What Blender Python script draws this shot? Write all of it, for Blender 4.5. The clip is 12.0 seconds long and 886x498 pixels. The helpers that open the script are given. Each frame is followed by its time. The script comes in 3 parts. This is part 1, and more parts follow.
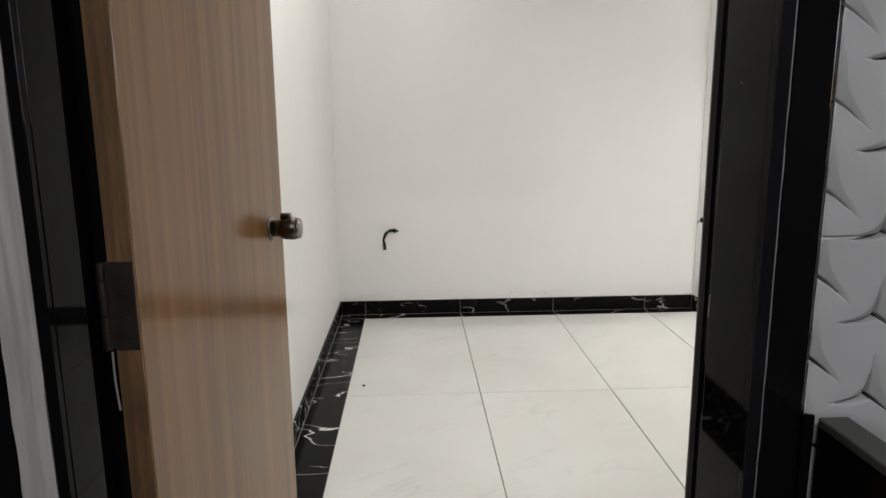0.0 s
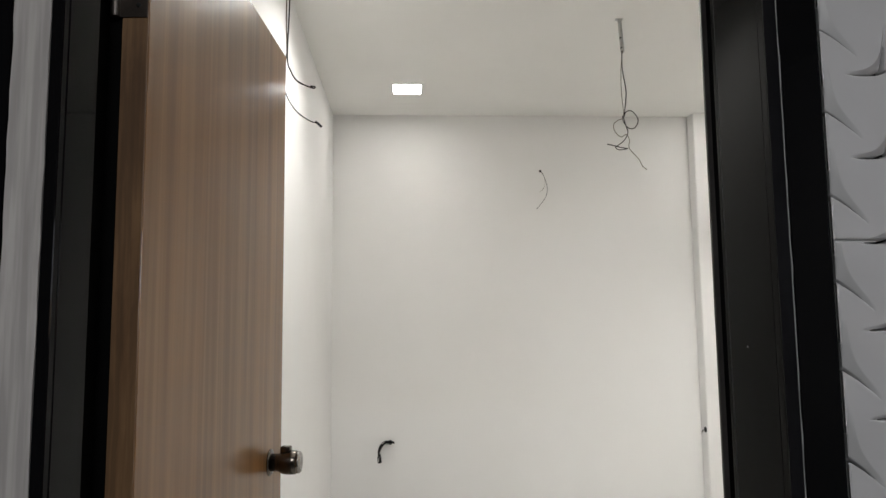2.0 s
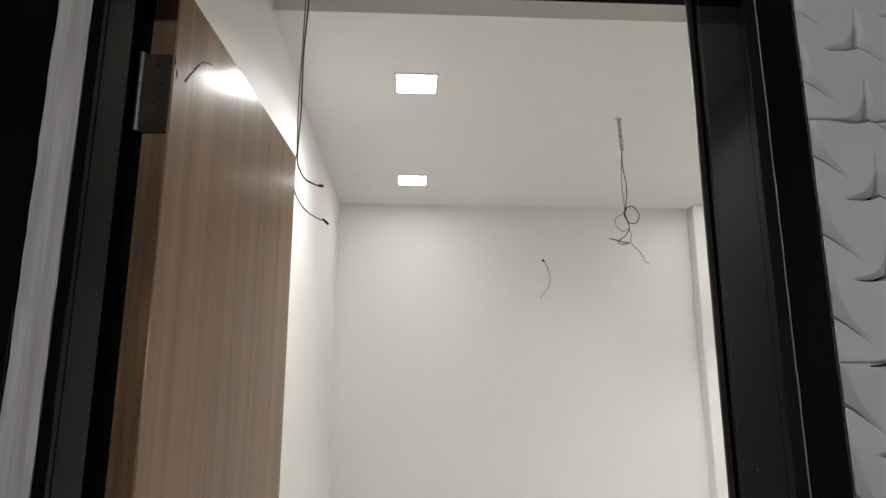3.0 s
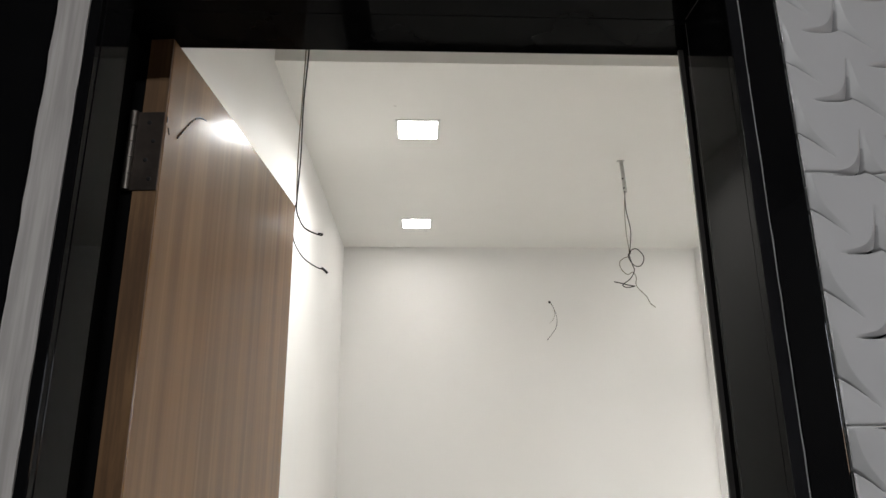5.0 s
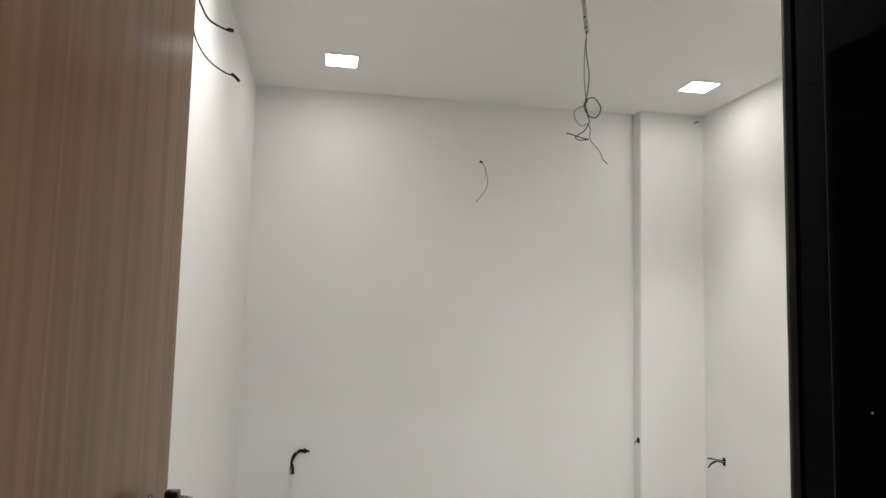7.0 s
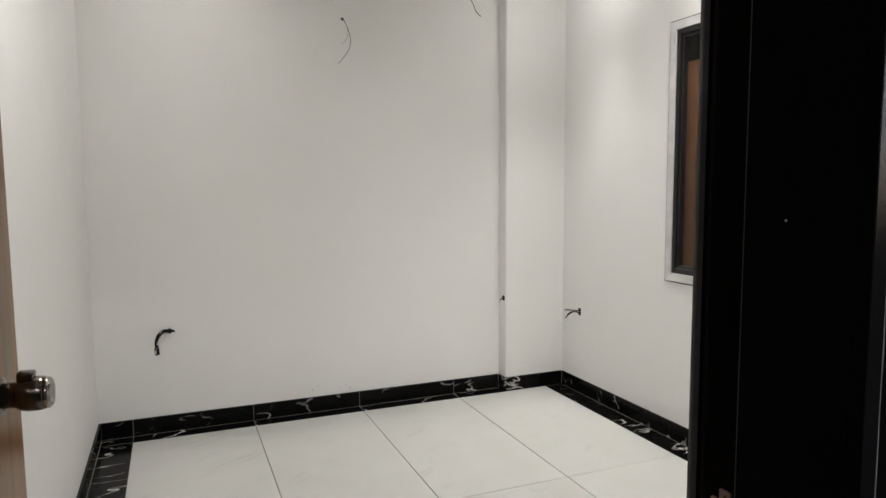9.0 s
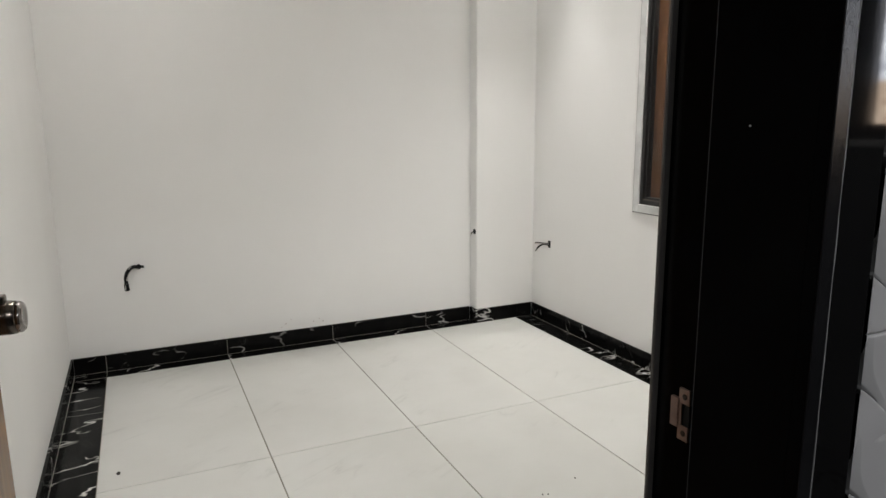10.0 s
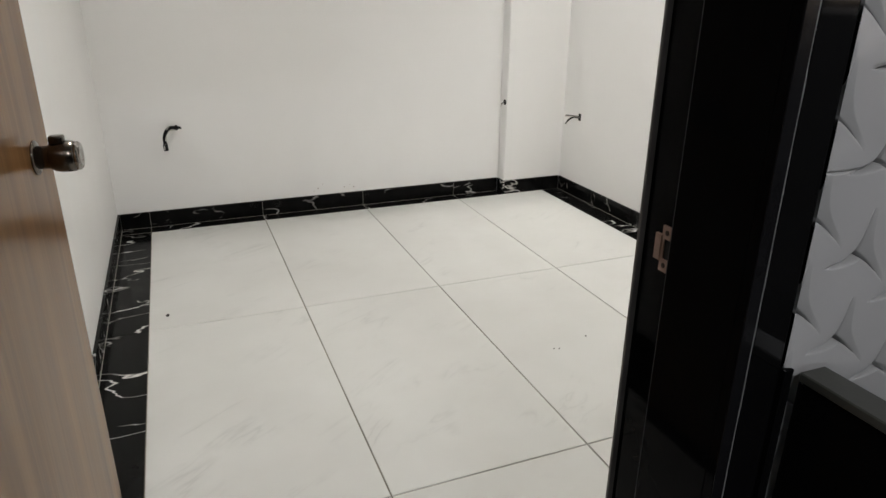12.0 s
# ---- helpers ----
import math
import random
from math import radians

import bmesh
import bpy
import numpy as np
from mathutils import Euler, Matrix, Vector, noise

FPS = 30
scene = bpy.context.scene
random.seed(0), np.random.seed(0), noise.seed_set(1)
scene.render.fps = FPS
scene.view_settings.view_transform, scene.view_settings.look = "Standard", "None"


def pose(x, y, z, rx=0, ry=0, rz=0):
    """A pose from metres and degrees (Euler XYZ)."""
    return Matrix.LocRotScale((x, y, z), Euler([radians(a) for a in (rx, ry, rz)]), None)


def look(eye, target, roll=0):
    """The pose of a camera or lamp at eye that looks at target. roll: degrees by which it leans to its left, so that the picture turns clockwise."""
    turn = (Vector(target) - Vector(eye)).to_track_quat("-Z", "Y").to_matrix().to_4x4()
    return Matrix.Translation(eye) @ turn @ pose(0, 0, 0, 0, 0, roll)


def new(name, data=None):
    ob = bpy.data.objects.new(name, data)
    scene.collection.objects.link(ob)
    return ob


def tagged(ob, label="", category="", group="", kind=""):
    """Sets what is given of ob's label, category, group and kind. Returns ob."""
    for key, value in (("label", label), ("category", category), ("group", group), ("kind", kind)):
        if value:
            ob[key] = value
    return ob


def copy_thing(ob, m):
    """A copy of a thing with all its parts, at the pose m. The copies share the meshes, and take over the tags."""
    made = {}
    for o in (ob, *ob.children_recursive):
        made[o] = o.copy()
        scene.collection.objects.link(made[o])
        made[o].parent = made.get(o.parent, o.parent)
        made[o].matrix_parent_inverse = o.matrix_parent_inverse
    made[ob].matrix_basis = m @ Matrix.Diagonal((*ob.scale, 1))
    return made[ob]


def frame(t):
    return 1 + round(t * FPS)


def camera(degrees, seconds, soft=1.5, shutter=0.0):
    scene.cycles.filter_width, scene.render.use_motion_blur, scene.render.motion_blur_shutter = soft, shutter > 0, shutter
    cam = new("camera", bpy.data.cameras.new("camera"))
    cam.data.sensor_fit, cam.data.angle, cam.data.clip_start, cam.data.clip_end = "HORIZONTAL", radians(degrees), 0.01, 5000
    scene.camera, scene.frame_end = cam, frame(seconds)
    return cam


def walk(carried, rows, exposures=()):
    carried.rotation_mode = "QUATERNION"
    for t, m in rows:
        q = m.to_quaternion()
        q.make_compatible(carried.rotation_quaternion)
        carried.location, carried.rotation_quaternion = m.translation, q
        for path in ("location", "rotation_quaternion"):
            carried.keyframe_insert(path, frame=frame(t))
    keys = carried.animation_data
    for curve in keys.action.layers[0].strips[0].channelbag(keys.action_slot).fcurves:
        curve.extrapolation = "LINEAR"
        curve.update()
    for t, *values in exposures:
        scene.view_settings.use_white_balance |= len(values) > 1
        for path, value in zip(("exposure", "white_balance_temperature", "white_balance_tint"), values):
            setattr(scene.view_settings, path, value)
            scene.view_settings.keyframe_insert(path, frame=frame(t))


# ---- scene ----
cam = camera(67.1, 12.0)
PATH = [
    (0, (0.423, -4.147, 1.216), (0.51, -2.185, 0.838), -0.5),
    (0.5, (0.414, -4.14, 1.241), (0.515, -2.153, 1.039), 0.3),
    (1, (0.405, -4.141, 1.267), (0.521, -2.145, 1.23), -0.3),
    (1.5, (0.395, -4.156, 1.289), (0.505, -2.161, 1.384), -0.4),
    (2, (0.393, -4.154, 1.304), (0.509, -2.167, 1.5), -0.6),
    (2.5, (0.393, -4.162, 1.325), (0.499, -2.191, 1.649), 0.1),
    (3, (0.389, -4.169, 1.347), (0.496, -2.22, 1.782), 0.0),
    (4.8, (0.407, -4.173, 1.379), (0.479, -2.264, 1.968), -0.3),
    (5, (0.415, -4.158, 1.376), (0.494, -2.236, 1.923), -0.4),
    (5.5, (0.45, -4.11, 1.355), (0.5, -2.153, 1.764), 0.1),
    (6, (0.459, -4.023, 1.35), (0.507, -2.051, 1.682), 0.6),
    (6.5, (0.406, -3.899, 1.357), (0.579, -1.925, 1.624), 2.1),
    (7, (0.364, -3.82, 1.341), (0.714, -1.859, 1.515), 1.4),
    (7.5, (0.358, -3.755, 1.324), (0.818, -1.81, 1.379), 1.0),
    (7.7, (0.353, -3.739, 1.321), (0.873, -1.808, 1.344), 0.5),
    (9.3, (0.334, -3.736, 1.283), (1.106, -1.909, 1.029), -0.3),
    (9.5, (0.33, -3.737, 1.277), (1.117, -1.921, 0.983), -0.3),
    (9.7, (0.329, -3.741, 1.273), (1.133, -1.938, 0.956), -0.5),
    (10, (0.33, -3.748, 1.265), (1.147, -1.962, 0.891), -0.5),
    (10.5, (0.329, -3.763, 1.25), (1.135, -1.995, 0.777), -0.4),
    (11, (0.324, -3.784, 1.241), (1.108, -2.028, 0.69), -0.0),
    (11.5, (0.32, -3.813, 1.236), (1.054, -2.064, 0.604), -0.5),
    (12, (0.313, -3.848, 1.244), (1.005, -2.117, 0.518), 0.5),
]
walk(cam, [(t, look(eye, target, roll)) for t, eye, target, roll in PATH], exposures=[(0.0, 0.62), (1.5, 0.53), (3.0, 0.54), (5.0, 0.72), (5.6, 0.62), (6.5, 0.42), (7.5, 0.21), (9.5, 0.32), (11.0, 0.42), (12.0, 0.44)])

# ---- light ----
world = bpy.data.worlds.new("world")
scene.world = world
world.use_nodes = True
wt = world.node_tree
sky = wt.nodes.new("ShaderNodeTexSky")
sky.sky_type = 'NISHITA'
sky.sun_disc = False
sky.sun_elevation, sky.sun_rotation = radians(35), radians(150)
bg = wt.nodes["Background"]
bg.inputs["Strength"].default_value = 0.12
wt.links.new(sky.outputs["Color"], bg.inputs["Color"])

GLOW = 24.0                # radiance of the LED diffusers
DAY = 12.0                 # radiance of the daylight outside the hall window

# added far-end source, unseen: lights the back wall through the doorway
far = bpy.data.lights.new("far_hall_fill", 'AREA')
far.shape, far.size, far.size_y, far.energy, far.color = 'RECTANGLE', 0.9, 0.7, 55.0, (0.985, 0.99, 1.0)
new("far_hall_fill", far).matrix_world = look((-2.9, -11.4, 2.2), (0.7, -3.4, 1.35))
# the fourth spot is unseen, added by symmetry with the other three
LED_SPOTS = [(0.418, -1.712), (0.414, -0.500), (2.335, -0.575), (2.335, -1.695)]
for (lx, ly), watts, spread in zip(LED_SPOTS, (6.4, 0.2, 1.5, 8.2), (148, 150, 58, 124)):     # downward power and beam angle
    led = bpy.data.lights.new("led_beam", 'AREA')
    led.shape, led.size, led.energy, led.color, led.spread = 'SQUARE', 0.15, watts, (1.0, 0.980, 0.938), radians(spread)
    new("led_beam", led).matrix_world = look((lx, ly, 2.5655), (lx, ly, 0.0))

# added lamp, unseen, on the hall ceiling to light the relief panels from above
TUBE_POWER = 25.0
tube_lamp = bpy.data.lights.new("hall_ceiling_fill", 'AREA')
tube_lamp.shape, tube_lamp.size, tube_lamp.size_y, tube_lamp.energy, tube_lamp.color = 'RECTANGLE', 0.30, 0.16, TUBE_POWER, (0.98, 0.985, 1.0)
new("hall_ceiling_fill", tube_lamp).matrix_world = look((0.55, -5.2, 2.69), (0.55, -5.2, 0.0))

# ---- materials ----
def nodes_of(name):
    m = bpy.data.materials.new(name)
    m.use_nodes = True
    t = m.node_tree
    return m, t, t.nodes["Principled BSDF"]


def coords(t, scale=(1, 1, 1), rot=(0, 0, 0), shuffle=False):
    """Object coordinates in metres, scaled; with shuffle each piece takes another part of the pattern."""
    tc = t.nodes.new("ShaderNodeTexCoord")
    out = tc.outputs["Object"]
    if shuffle:
        info = t.nodes.new("ShaderNodeObjectInfo")
        mul = t.nodes.new("ShaderNodeMath")
        mul.operation = 'MULTIPLY'
        mul.inputs[1].default_value = 23.0
        t.links.new(info.outputs["Random"], mul.inputs[0])
        add = t.nodes.new("ShaderNodeVectorMath")
        add.operation = 'ADD'
        t.links.new(out, add.inputs[0])
        t.links.new(mul.outputs[0], add.inputs[1])
        out = add.outputs[0]
    mp = t.nodes.new("ShaderNodeMapping")
    mp.inputs["Scale"].default_value = scale
    mp.inputs["Rotation"].default_value = [radians(a) for a in rot]
    t.links.new(out, mp.inputs["Vector"])
    return mp.outputs["Vector"]


def noise_tex(t, vec, scale, detail=4.0, rough=0.55, distort=0.0):
    n = t.nodes.new("ShaderNodeTexNoise")
    n.inputs["Scale"].default_value = scale
    n.inputs["Detail"].default_value = detail
    n.inputs["Roughness"].default_value = rough
    n.inputs["Distortion"].default_value = distort
    t.links.new(vec, n.inputs["Vector"])
    return n.outputs["Fac"]


def ramp(t, fac, stops):
    r = t.nodes.new("ShaderNodeValToRGB")
    e = r.color_ramp.elements
    while len(e) < len(stops):
        e.new(0.5)
    for el, (p, c) in zip(e, stops):
        el.position = p
        el.color = (c, c, c, 1) if isinstance(c, (int, float)) else (*c, 1)
    t.links.new(fac, r.inputs["Fac"])
    return r.outputs["Color"]


def mix(t, fac, a, b, blend='MIX'):
    n = t.nodes.new("ShaderNodeMix")
    n.data_type, n.blend_type = 'RGBA', blend
    for socket, value in ((n.inputs[0], fac), (n.inputs[6], a), (n.inputs[7], b)):
        if isinstance(value, (int, float)):
            socket.default_value = value
        elif isinstance(value, tuple):
            socket.default_value = (*value, 1)
        else:
            t.links.new(value, socket)
    return n.outputs[2]


def bump(t, bsdf, fac, strength, distance):
    b = t.nodes.new("ShaderNodeBump")
    b.inputs["Strength"].default_value = strength
    b.inputs["Distance"].default_value = distance
    t.links.new(fac, b.inputs["Height"])
    t.links.new(b.outputs["Normal"], bsdf.inputs["Normal"])


def surface(name, base, rough, metal=0.0, var=0.12, fine=60.0, coarse=3.0, relief=0.15, depth=0.001, spec=0.5):
    """A plain surface with variation at two scales, uneven gloss and fine relief."""
    m, t, p = nodes_of(name)
    v = coords(t)
    big = noise_tex(t, v, coarse, 3)
    small = noise_tex(t, v, fine, 5)
    dark = tuple(c * (1 - var) for c in base)
    light = tuple(min(1, c * (1 + var * 0.6)) for c in base)
    col = mix(t, ramp(t, big, [(0.3, 0.0), (0.7, 1.0)]), dark, light)
    col = mix(t, 0.35, col, mix(t, small, dark, light))
    t.links.new(col, p.inputs["Base Color"])
    t.links.new(ramp(t, big, [(0.25, max(0.02, rough * 0.85)), (0.75, min(1, rough * 1.15))]), p.inputs["Roughness"])
    p.inputs["Metallic"].default_value = metal
    p.inputs["Specular IOR Level"].default_value = spec
    bump(t, p, small, relief, depth)
    return m


def make_paint(name, base):
    """Rolled emulsion: very slight patchiness and orange-peel relief."""
    m, t, p = nodes_of(name)
    v = coords(t)
    big = noise_tex(t, v, 1.3, 3)
    mid = noise_tex(t, coords(t, (1, 1, 0.35)), 9.0, 4)
    fine = noise_tex(t, v, 420.0, 2)
    col = mix(t, ramp(t, big, [(0.3, 0.0), (0.7, 1.0)]), tuple(c * 0.965 for c in base), base)
    col = mix(t, ramp(t, mid, [(0.35, 0.0), (0.75, 0.5)]), col, tuple(c * 0.975 for c in base))
    t.links.new(col, p.inputs["Base Color"])
    t.links.new(ramp(t, mid, [(0.2, 0.42), (0.8, 0.6)]), p.inputs["Roughness"])
    p.inputs["Specular IOR Level"].default_value = 0.35
    bump(t, p, fine, 0.12, 0.0006)
    return m


def make_tile():
    """Polished white porcelain with faint grey diagonal veins."""
    m, t, p = nodes_of("white_marble_porcelain")
    tilt = t.nodes.new("ShaderNodeMapping")
    tilt.vector_type = 'TEXTURE'
    tilt.inputs["Rotation"].default_value = (0, 0, radians(34))
    tilt.inputs["Scale"].default_value = (1.7, 0.34, 1)
    t.links.new(coords(t, shuffle=True), tilt.inputs["Vector"])
    v = tilt.outputs["Vector"]
    n = noise_tex(t, v, 1.5, 4, 0.55, 0.9)
    fine = ramp(t, n, [(0.486, 0.0), (0.499, 1.0), (0.503, 0.6), (0.518, 0.0)])
    smudge = ramp(t, n, [(0.440, 0.0), (0.495, 0.55), (0.508, 0.45), (0.560, 0.0)])
    ridge = mix(t, 0.5, fine, smudge)
    mask = ramp(t, noise_tex(t, coords(t, shuffle=True), 3.4, 3), [(0.53, 0.0), (0.68, 1.0)])
    vein = mix(t, 1.0, ridge, mask, 'MULTIPLY')
    cloud = noise_tex(t, coords(t, shuffle=True), 2.2, 4)
    col = mix(t, ramp(t, cloud, [(0.3, 0.0), (0.7, 1.0)]), (0.600, 0.596, 0.568), (0.655, 0.652, 0.626))
    fac = t.nodes.new("ShaderNodeMath")
    fac.operation = 'MULTIPLY'
    fac.inputs[1].default_value = 0.50
    t.links.new(vein, fac.inputs[0])
    col = mix(t, fac.outputs[0], col, (0.40, 0.40, 0.39))
    t.links.new(col, p.inputs["Base Color"])
    smear = noise_tex(t, coords(t), 5.0, 4)
    t.links.new(ramp(t, smear, [(0.3, 0.10), (0.75, 0.22)]), p.inputs["Roughness"])
    p.inputs["Specular IOR Level"].default_value = 0.5
    return m


def make_black_marble():
    """Polished black marble with broken white veins."""
    m, t, p = nodes_of("black_veined_marble")
    v = coords(t, (2.6, 6.5, 5.0), (0, 12, 14), shuffle=True)
    n = noise_tex(t, v, 1.25, 3, 0.45, 0.3)
    ridge = ramp(t, n, [(0.486, 0.0), (0.497, 1.0), (0.503, 0.9), (0.512, 0.0)])
    mask = ramp(t, noise_tex(t, coords(t, (1, 1, 1), shuffle=True), 4.0, 3), [(0.49, 0.0), (0.62, 1.0)])
    web = ramp(t, noise_tex(t, coords(t, (14, 14, 14), shuffle=True), 2.2, 5, 0.6, 1.8), [(0.49, 0.0), (0.5, 1.0), (0.51, 0.0)])
    webmask = ramp(t, noise_tex(t, coords(t, shuffle=True), 5.0, 2), [(0.62, 0.0), (0.74, 0.35)])
    vein = mix(t, 1.0, mix(t, 1.0, ridge, mask, 'MULTIPLY'), mix(t, 1.0, web, webmask, 'MULTIPLY'), 'ADD')
    base = mix(t, noise_tex(t, coords(t, shuffle=True), 18.0, 4), (0.002, 0.002, 0.002), (0.008, 0.0078, 0.0075))
    t.links.new(mix(t, vein, base, (0.66, 0.64, 0.61)), p.inputs["Base Color"])
    t.links.new(ramp(t, noise_tex(t, coords(t), 6.0, 3), [(0.3, 0.10), (0.7, 0.2)]), p.inputs["Roughness"])
    p.inputs["Specular IOR Level"].default_value = 0.07
    return m


def make_granite(name, spec):
    """Mirror-polished black granite with tiny specks and dust."""
    m, t, p = nodes_of(name)
    v = coords(t)
    speck = ramp(t, noise_tex(t, v, 900.0, 2), [(0.66, 0.0), (0.76, 1.0)])
    cloud = noise_tex(t, v, 7.0, 5)
    col = mix(t, cloud, (0.002, 0.002, 0.0022), (0.005, 0.005, 0.0055))
    col = mix(t, speck, col, (0.012, 0.012, 0.013))
    t.links.new(col, p.inputs["Base Color"])
    t.links.new(ramp(t, noise_tex(t, v, 11.0, 5), [(0.3, 0.025), (0.75, 0.06)]), p.inputs["Roughness"])
    p.inputs["Specular IOR Level"].default_value = spec
    return m


def make_laminate():
    """Satin wood-grain laminate, grain along z."""
    m, t, p = nodes_of("oak_laminate")
    broad = noise_tex(t, coords(t, (9, 9, 0.28)), 1.6, 4, 0.6, 0.3)
    grain = noise_tex(t, coords(t, (120, 120, 2.2)), 1.0, 5, 0.65, 0.2)
    figure = noise_tex(t, coords(t, (26, 26, 0.55)), 1.0, 3, 0.55, 1.1)
    streak = noise_tex(t, coords(t, (58, 58, 0.8)), 1.0, 3, 0.5, 0.4)
    col = mix(t, ramp(t, broad, [(0.32, 0.0), (0.68, 1.0)]), (0.152, 0.073, 0.0255), (0.228, 0.113, 0.0415))
    col = mix(t, ramp(t, figure, [(0.38, 0.0), (0.66, 0.55)]), col, (0.300, 0.160, 0.064))
    col = mix(t, ramp(t, streak, [(0.34, 0.20), (0.54, 0.0)]), col, (0.128, 0.062, 0.024))
    col = mix(t, ramp(t, grain, [(0.40, 0.12), (0.56, 0.0)]), col, (0.105, 0.050, 0.017))
    t.links.new(col, p.inputs["Base Color"])
    t.links.new(ramp(t, broad, [(0.25, 0.34), (0.75, 0.42)]), p.inputs["Roughness"])
    p.inputs["Specular IOR Level"].default_value = 0.02
    p.inputs["Coat Weight"].default_value = 0.68
    p.inputs["Coat Roughness"].default_value = 0.138
    brush = noise_tex(t, coords(t, (150, 150, 0.5)), 1.0, 3, 0.6, 0.1)
    b = t.nodes.new("ShaderNodeBump")
    b.inputs["Strength"].default_value = 0.25
    b.inputs["Distance"].default_value = 0.0016
    t.links.new(brush, b.inputs["Height"])
    t.links.new(b.outputs["Normal"], p.inputs["Coat Normal"])
    return m


def make_raw_wood(name, a, b, rough=0.65):
    m, t, p = nodes_of(name)
    blot = noise_tex(t, coords(t, (8, 8, 1.6)), 2.0, 5, 0.6, 0.6)
    grain = noise_tex(t, coords(t, (90, 90, 4)), 1.0, 4)
    col = mix(t, ramp(t, blot, [(0.3, 0.0), (0.7, 1.0)]), a, b)
    col = mix(t, ramp(t, grain, [(0.42, 0.45), (0.6, 0.0)]), col, tuple(c * 0.45 for c in a))
    t.links.new(col, p.inputs["Base Color"])
    p.inputs["Roughness"].default_value = rough
    bump(t, p, grain, 0.25, 0.0008)
    return m


def make_emitter(name, colour, strength):
    m, t, p = nodes_of(name)
    p.inputs["Base Color"].default_value = (0.9, 0.9, 0.9, 1)
    p.inputs["Emission Color"].default_value = (*colour, 1)
    p.inputs["Emission Strength"].default_value = strength
    return m


def make_glass():
    m, t, p = nodes_of("window_glass")
    p.inputs["Base Color"].default_value = (0.93, 0.95, 0.94, 1)
    p.inputs["Roughness"].default_value = 0.02
    p.inputs["Transmission Weight"].default_value = 1.0
    p.inputs["IOR"].default_value = 1.2
    return m


PAINT = make_paint("white_wall_paint", (0.86, 0.851, 0.835))
CEIL = make_paint("white_ceiling_paint", (0.87, 0.86, 0.83))
TILE = make_tile()
MARBLE = make_black_marble()
GRANITE = make_granite("polished_black_granite", 0.030)
# Shaded copy of the granite: its reflections are cut to stay black.
GRANITE_SHADED = surface("shaded_black_granite", (0.004, 0.004, 0.004), 0.7, var=0.3, fine=240, coarse=16, spec=0.03)
GRANITE_GLOSS = make_granite("mirror_black_granite", 0.32)
GRANITE_HONED = surface("honed_black_granite", (0.008, 0.008, 0.009), 0.22, var=0.4, fine=240, coarse=16, relief=0.15, spec=0.12)
CAULK_DARK = surface("dusty_dark_caulk", (0.05, 0.05, 0.05), 0.6, var=0.35, fine=200, coarse=25)
GRANITE_EDGE = surface("sawn_granite_edge", (0.10, 0.094, 0.088), 0.42, var=0.45, fine=160, coarse=14, relief=0.3)
CAULK = surface("grey_caulk", (0.19, 0.19, 0.19), 0.6, var=0.35, fine=200, coarse=25)
GROUT = surface("tile_grout", (0.22, 0.205, 0.16), 0.9, var=0.35, fine=300, coarse=12)
LAMINATE = make_laminate()
RAW_WOOD = make_raw_wood("raw_teak_edge", (0.10, 0.050, 0.020), (0.26, 0.148, 0.067))
CREAM_WOOD = make_raw_wood("cream_painted_wood", (0.31, 0.292, 0.278), (0.39, 0.370, 0.356), 0.5)
KNOB_METAL = surface("antique_nickel", (0.13, 0.112, 0.095), 0.24, 1.0, 0.35, 90, 20, 0.05)
KNOB_CAP = surface("worn_nickel_cap", (0.34, 0.32, 0.30), 0.28, 1.0, 0.3, 120, 30, 0.1)
HINGE_METAL = surface("browned_steel", (0.060, 0.047, 0.039), 0.50, 0.6, 0.5, 150, 25, 0.3)
HINGE_PIN = surface("bare_steel", (0.15, 0.135, 0.12), 0.5, 1.0, 0.3, 150, 30, 0.1)
PLATE_METAL = surface("coppery_strike_plate", (0.40, 0.28, 0.235), 0.5, 0.5, 0.25, 150, 40, 0.2)
# Near black: the shade in holes, creases and outside the window; dark screws.
DARK = surface("dark_shade_and_screws", (0.006, 0.006, 0.006), 0.8)
PVC = surface("white_pvc_panel", (0.385, 0.383, 0.384), 0.33, 0.0, 0.05, 140, 5, 0.03, 0.0004, 0.32)
WIRE_BLACK = surface("black_cable", (0.006, 0.006, 0.006), 0.5, spec=0.12)
WIRE_OLIVE = surface("dusty_olive_cable", (0.16, 0.14, 0.085), 0.55)
WIRE_WHITE = surface("white_cable", (0.60, 0.58, 0.54), 0.5)
CONDUIT = surface("grey_white_conduit", (0.50, 0.50, 0.48), 0.5, var=0.3, fine=90, coarse=30)
BODY_WHITE = surface("white_lamp_frame", (0.80, 0.80, 0.78), 0.4, var=0.05)
LAMP = make_emitter("led_diffuser", (1.0, 0.980, 0.938), GLOW)
FRAME_DARK = surface("dark_anodised_aluminium", (0.022, 0.021, 0.021), 0.32, 0.3, 0.3, 120, 12, 0.1)
TRIM_GREY = surface("pale_marble_trim", (0.66, 0.66, 0.65), 0.4, var=0.25, fine=40, coarse=9)
GLASS = make_glass()
BROWN_BOARD = make_raw_wood("brown_plywood", (0.105, 0.040, 0.015), (0.175, 0.072, 0.027), 0.6)
# Unseen hall, coloured near black so the granite mirrors darkness.
HALL_DARK = make_paint("hall_dark", (0.075, 0.073, 0.069))
HALL_FLOOR = surface("hall_floor_dark", (0.055, 0.053, 0.05), 0.3, var=0.2)
# Grit, also the shade inside the wall wire's hole.
GRIT_AND_HOLE = surface("dark_grit_and_hole", (0.03, 0.027, 0.024), 0.9)


